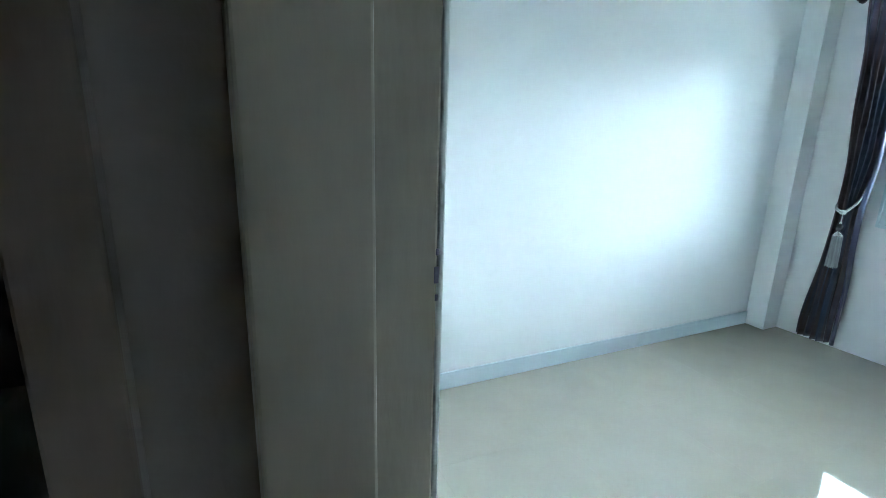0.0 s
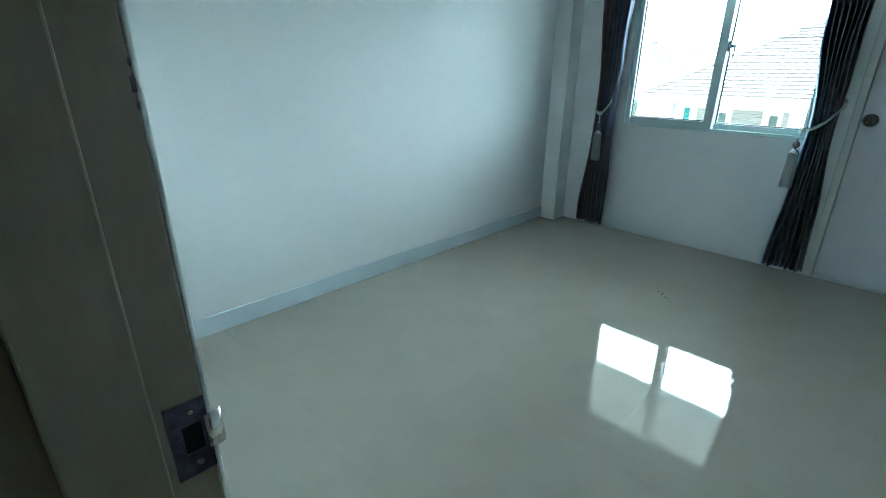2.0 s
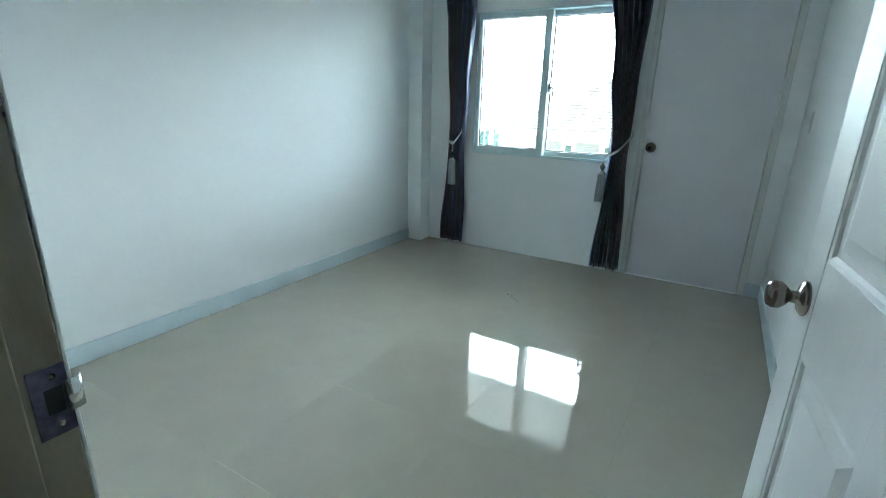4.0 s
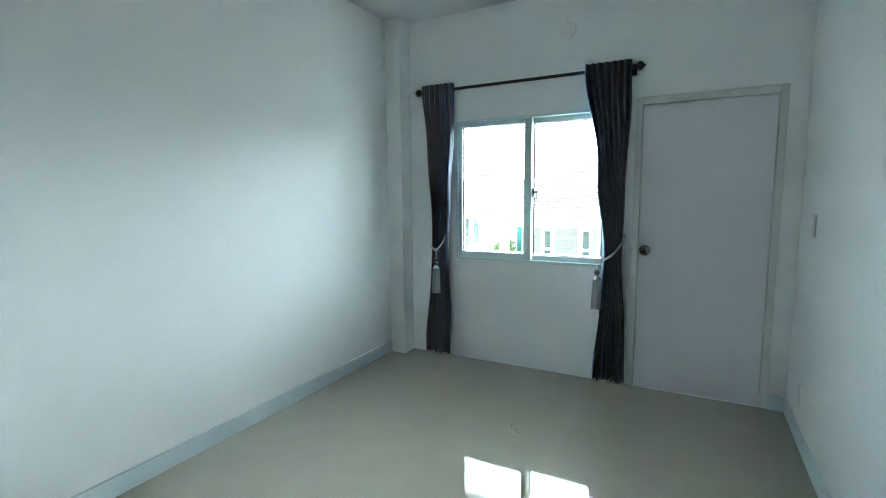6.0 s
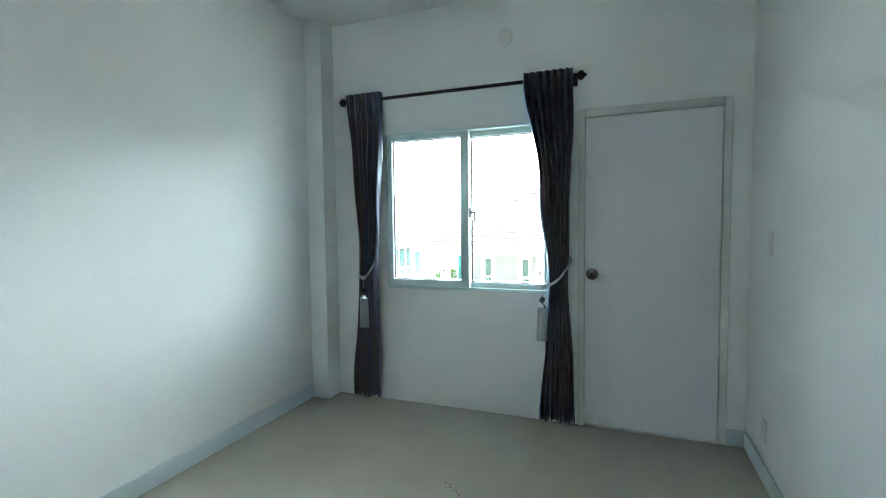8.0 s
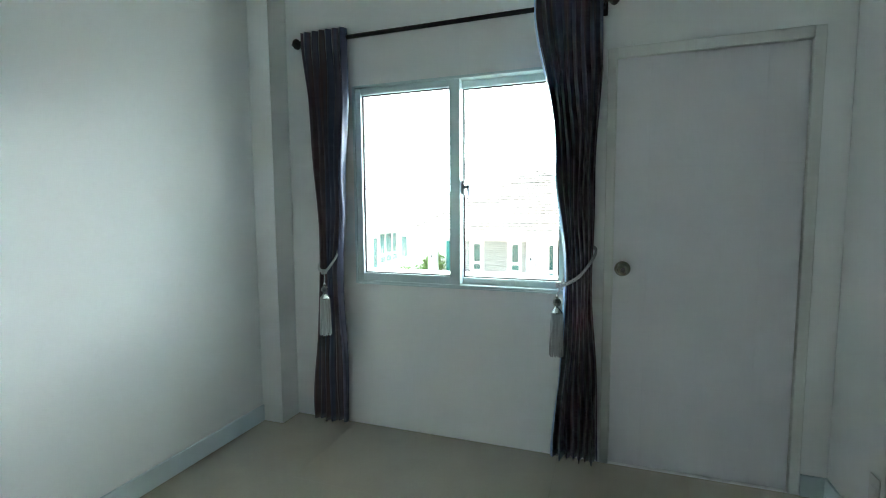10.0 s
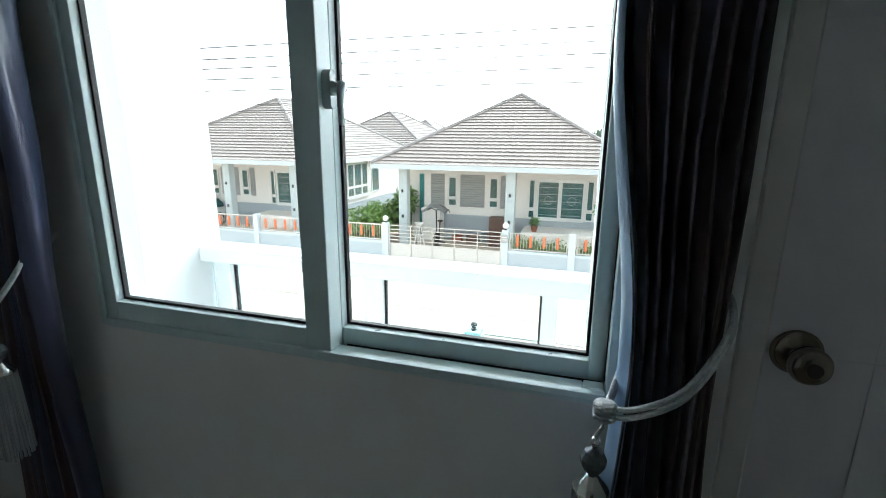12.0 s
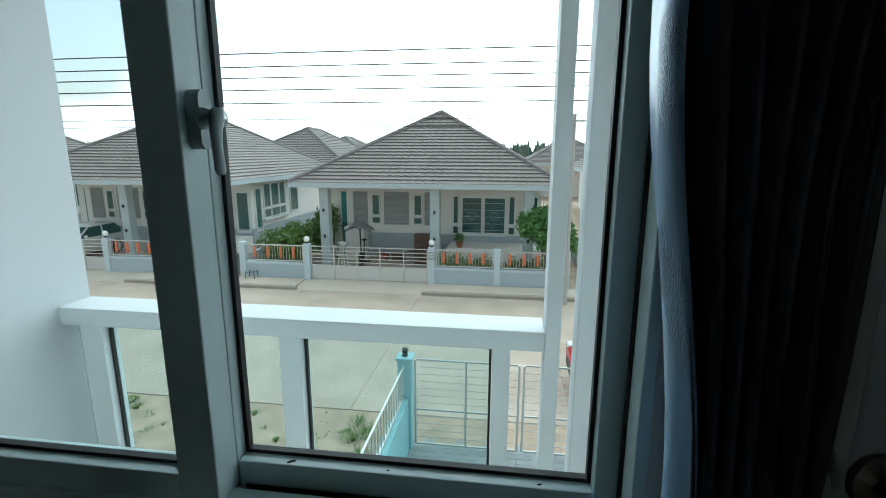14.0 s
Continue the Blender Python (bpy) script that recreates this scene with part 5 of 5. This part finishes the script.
def street_things():
    for k, (bx, by, hgt) in enumerate(((16.45, 11.25, 0.95), (16.55, 11.75, 1.05))):
        b = thing("rubbish_bin", (bx, by, GROUND - 0.02), "dark grey plastic wheeled bin beside the front wall", "bin", "rubbish bins")
        m = pose(bx, by, GROUND - 0.02)
        part("body", lathe([(0.16, 0.0), (0.22, hgt * 0.85), (0.24, hgt * 0.88)], m, 12), M_COVER, b)
        part("lid", lathe([(0.25, hgt * 0.885), (0.25, hgt * 0.93), (0.12, hgt), (0.02, hgt)], m, 12), M_BLACK, b, "black domed lid")
    t = thing("metal_stool", (15.75, 10.15, GROUND + 0.13), "small black metal stool frame on the pavement", "stool")
    q = GROUND + 0.13
    for dx, dy in ((-0.14, -0.18), (-0.14, 0.18), (0.14, -0.18), (0.14, 0.18)):
        part("leg", rod((15.75 + dx, 10.15 + dy, q), (15.75 + dx * 0.9, 10.15 + dy * 0.9, q + 0.30), 0.014, 6), M_BLACK, t)
    for dx in (-0.13, 0.13):
        part("bar", rod((15.75 + dx, 9.97, q + 0.24), (15.75 + dx, 10.33, q + 0.24), 0.012, 6), M_BLACK, t)
    n = thing("letter_box", (FX - 0.125, 3.22, -2.42), "small dark grey letter box on the gate post", "letter box")
    part("case", box(FX - 0.20, FX - 0.122, 3.10, 3.34, -2.46, -2.17, 0.01), M_LOUVRE, n)
    for zz in (-2.36, -2.27):
        part("slot", box(FX - 0.204, FX - 0.199, 3.14, 3.30, zz, zz + 0.025), M_GLOBE, n)


street_things()


# ---- cars ----
def car(label, paint, m):
    """A small hatchback, drawn along x with its nose towards -x."""
    c = thing("car", (0, 0, 0), label, "car")
    L, W = 4.0, 1.70

    def section(x):
        t = (x + L / 2) / L
        hood = 0.72 + 0.22 * min(1, t / 0.28)
        deck = 0.96 + 0.06 * math.sin(t * 3.0)
        top = hood if t < 0.28 else deck
        low = 0.24 + 0.10 * max(0, (t - 0.93) / 0.07) + 0.06 * max(0, (0.05 - t) / 0.05)
        half = W / 2 * (0.84 + 0.16 * math.sin(math.pi * min(1, max(0, (t + 0.12) / 1.2))) ** 0.6)
        return top, low, half

    bm = bmesh.new()
    rings = []
    for i in range(33):
        x = -L / 2 + L * i / 32
        top, low, half = section(x)
        k = 0.86 if i in (0, 32) else 1.0
        prof = [(-0.80, low), (-0.97, low + 0.12), (-1.0, low + 0.30), (-0.97, top - 0.12), (-0.88, top - 0.02), (-0.5, top + 0.03), (0, top + 0.04), (0.5, top + 0.03), (0.88, top - 0.02), (0.97, top - 0.12), (1.0, low + 0.30), (0.97, low + 0.12), (0.80, low)]
        rings.append([bm.verts.new((x, half * k * u, z)) for u, z in prof])
    for a, b in zip(rings, rings[1:]):
        for j in range(12):
            bm.faces.new((a[j], a[j + 1], b[j + 1], b[j]))
        bm.faces.new((a[12], a[0], b[0], b[12]))
    bm.faces.new(rings[0])
    bm.faces.new(rings[-1])
    body = part("body", bm, paint, c, smooth=True)
    # cabin: glass band with a painted roof on top
    def cabin(keys):
        bm = bmesh.new()
        rr = []
        for z, xa, xb, hw in keys:
            rr.append([bm.verts.new(p) for p in ((xa + 0.12, -hw, z), (xb - 0.1, -hw, z), (xb, -hw * 0.86, z), (xb, hw * 0.86, z), (xb - 0.1, hw, z), (xa + 0.12, hw, z), (xa, hw * 0.8, z), (xa, -hw * 0.8, z))])
        for a, b in zip(rr, rr[1:]):
            for j in range(8):
                bm.faces.new((a[j], a[(j + 1) % 8], b[(j + 1) % 8], b[j]))
        bm.faces.new(rr[0])
        bm.faces.new(rr[-1])
        return bm
    part("windows", cabin([(0.93, -0.95, 1.80, 0.79), (1.18, -0.52, 1.72, 0.73), (1.38, -0.14, 1.52, 0.665)]), M_DARKGLASS, c, "dark tinted car windows")
    part("roof", cabin([(1.375, -0.15, 1.56, 0.675), (1.44, 0.02, 1.46, 0.62), (1.47, 0.25, 1.25, 0.5)]), paint, c, smooth=True)
    for s in (-1, 1):
        for p, q in (((-0.90, 0.79, 0.94), (-0.14, 0.675, 1.39)), ((0.55, 0.80, 0.94), (0.60, 0.675, 1.39)), ((1.70, 0.75, 0.94), (1.50, 0.63, 1.39))):
            part("pillar", rod((p[0], p[1] * s, p[2]), (q[0], q[1] * s, q[2]), 0.035, 8), paint, c)
        part("mirror", box(-0.62, -0.48, min(s * 0.83, s * 0.98), max(s * 0.83, s * 0.98), 0.96, 1.08, 0.03), paint, c)
        part("headlight", box(-2.0, -1.68, min(s * 0.5, s * 0.80), max(s * 0.5, s * 0.80), 0.62, 0.76, 0.04), M_LAMP, c, "clear headlight")
        part("tail_light", box(1.86, 2.0, min(s * 0.55, s * 0.80), max(s * 0.55, s * 0.80), 0.72, 0.92, 0.03), M_REDCAR, c, "red tail light")
        for x in (-1.27, 1.25):
            mm = Matrix.Translation((x, s * 0.70, 0.30)) @ pose(0, 0, 0, -90 * s, 0, 0)
            arch = part("wheel_arch", lathe([(0.36, 0.10), (0.36, 0.152), (0.30, 0.152), (0.30, 0.10)], mm, 24), M_BLACK, c)
            t = part("wheel", lathe([(0.19, 0.0), (0.29, 0.0), (0.30, 0.03), (0.30, 0.14), (0.28, 0.165), (0.20, 0.165)], mm, 24), M_TYRE, c, "black tyre")
            part("rim", lathe([(0.03, 0.172), (0.05, 0.172), (0.06, 0.150), (0.175, 0.150), (0.185, 0.168), (0.205, 0.168)], mm, 24), M_RIM, t)
            for k in range(5):
                a = k * 2 * math.pi / 5
                part("spoke", rod(mm @ Vector((0.03 * math.cos(a), 0.03 * math.sin(a), 0.160)), mm @ Vector((0.19 * math.cos(a), 0.19 * math.sin(a), 0.160)), 0.02, 6), M_RIM, t)
    part("grille", box(-2.03, -1.93, -0.42, 0.42, 0.36, 0.56, 0.03), M_BLACK, c)
    c.matrix_basis = m
    return c


car("white hatchback parked in the neighbouring carport", M_WHITECAR, pose(18.15, 19.85, GROUND + 0.12) @ Matrix.Diagonal((0.93, 0.98, 1.02, 1)))
car("bright red car parked along the road", M_REDCAR, pose(8.85, -2.85, GROUND, 0, 0, -90))

# ---- cables, pole and the far tree line ----
for i, z in enumerate((3.95, 3.62, 3.33, 3.02, 2.67, 2.25, 2.05)):
    pts = [(12.0 + 0.05 * (i % 2), y, z - 0.10 - 0.0016 * (y - 5) ** 2 * 0.15 + 0.1) for y in (-40, -25, -12, -3, 2, 7, 12, 17, 25, 40, 60)]
    single("power_line", tube(pts, 0.017 if i < 5 else 0.011, 5), M_WIRE, "thin black overhead power line along the road", "cable", "overhead power lines")
for y in (-40.0, 60.0):
    p = thing("utility_pole", (12.0, y, GROUND), "tall concrete utility pole carrying the power lines", "pole")
    part("shaft", rod((12.0, y, GROUND - 0.05), (12.0, y, 4.4), 0.16, 10, None, 0.10), M_POLE, p)
    part("crossarm", box(11.4, 12.6, y - 0.06, y + 0.06, 3.98, 4.08), M_POLE, p)
pole = thing("utility_pole", (14.6, -1.42, GROUND), "slim concrete utility pole beside the road", "pole")
part("shaft", rod((14.6, -1.42, GROUND), (14.6, -1.42, 2.55), 0.09, 10, None, 0.06), M_POLE, pole)
part("crossarm", box(14.55, 14.65, -1.75, -1.09, 2.30, 2.36), M_POLE, pole)

bm = bmesh.new()
rnd = random.Random(21)
for i in range(900):
    x, y = 130 + rnd.uniform(-12, 20), rnd.uniform(-110, 150) if i < 700 else rnd.uniform(-28, 8)
    h = rnd.uniform(5.6, 8.3) * (1 + 0.1 * noise.noise((y * 0.05, 0, 4)))
    for k in range(4):
        z0 = GROUND + h * k / 5
        rod((x, y, z0), (x + rnd.uniform(-.2, .2), y + rnd.uniform(-.2, .2), z0 + h * 0.42), rnd.uniform(0.9, 1.5) * (1 - k * 0.2), 6, bm, 0.05)
tagged(new("backdrop", mesh_of("backdrop", bm, M_FARLEAF)), "distant line of pointed green trees", "trees", kind="structure")


# ---- floor tiles and pavers ----
def floor_tiles():
    size, gap = 0.6, 0.0002
    cache = {}
    for i in range(-7, 5):
        for j in range(-5, 6):
            x0, x1 = -1.82 + i * size, -1.82 + (i + 1) * size
            y0, y1 = 0.445 + j * size, 0.445 + (j + 1) * size
            cx0, cx1, cy0, cy1 = max(x0, -5.48), min(x1, 0.0), max(y0, -2.08), min(y1, 3.08)
            if cx1 - cx0 < 0.02 or cy1 - cy0 < 0.02:
                continue
            w, d = round(cx1 - cx0, 4), round(cy1 - cy0, 4)
            if (w, d) not in cache:
                cache[w, d] = mesh_of("tile", box(gap, w - gap, gap, d - gap, -0.012, 0.0), M_TILE)
            t = new("tile", cache[w, d])
            t.parent = bpy.data.objects["floor"]
            t.location = (cx0, cy0, 0)


def driveway():
    d = thing("driveway", (3.5, 0.2, GROUND), "driveway of grey herringbone pavers before the gate", "driveway", kind="structure")
    part("bed", box(0.2, GX + 0.16, -3.0, 2.06, GROUND - 0.055, GROUND - 0.012), M_GROUT, d)
    c = 0.128
    flat = mesh_of("paver", box(0.003, 2 * c - 0.003, 0.003, c - 0.003, -0.05, 0.0, 0.004), M_PAVER)
    tall = mesh_of("paver", box(0.003, c - 0.003, 0.003, 2 * c - 0.003, -0.05, 0.0, 0.004), M_PAVER)
    # herringbone on a square grid: each diagonal of cells carries lying, then standing pavers
    for i in range(-6, 12):
        for j in range(30):
            kind = (i - j) % 4
            if kind not in (0, 3):
                continue
            x, y = 5.05 + i * c, -1.75 + j * c
            p = new("paver", flat if kind == 0 else tall)
            p.parent = d
            p.location = Vector((x, y, GROUND)) - ORIGIN[d]
    rest = bmesh.new()
    for i in range(-32, -6):
        for j in range(30):
            kind = (i - j) % 4
            if kind in (0, 3):
                x, y = 5.05 + i * c, -1.75 + j * c
                box(x + 0.003, x + (2 * c if kind == 0 else c) - 0.003, y + 0.003, y + (c if kind == 0 else 2 * c) - 0.003, GROUND - 0.05, GROUND, 0.0, rest)
    tagged(part("paver_field", rest, M_PAVER, d), kind="stuff")


floor_tiles()
driveway()
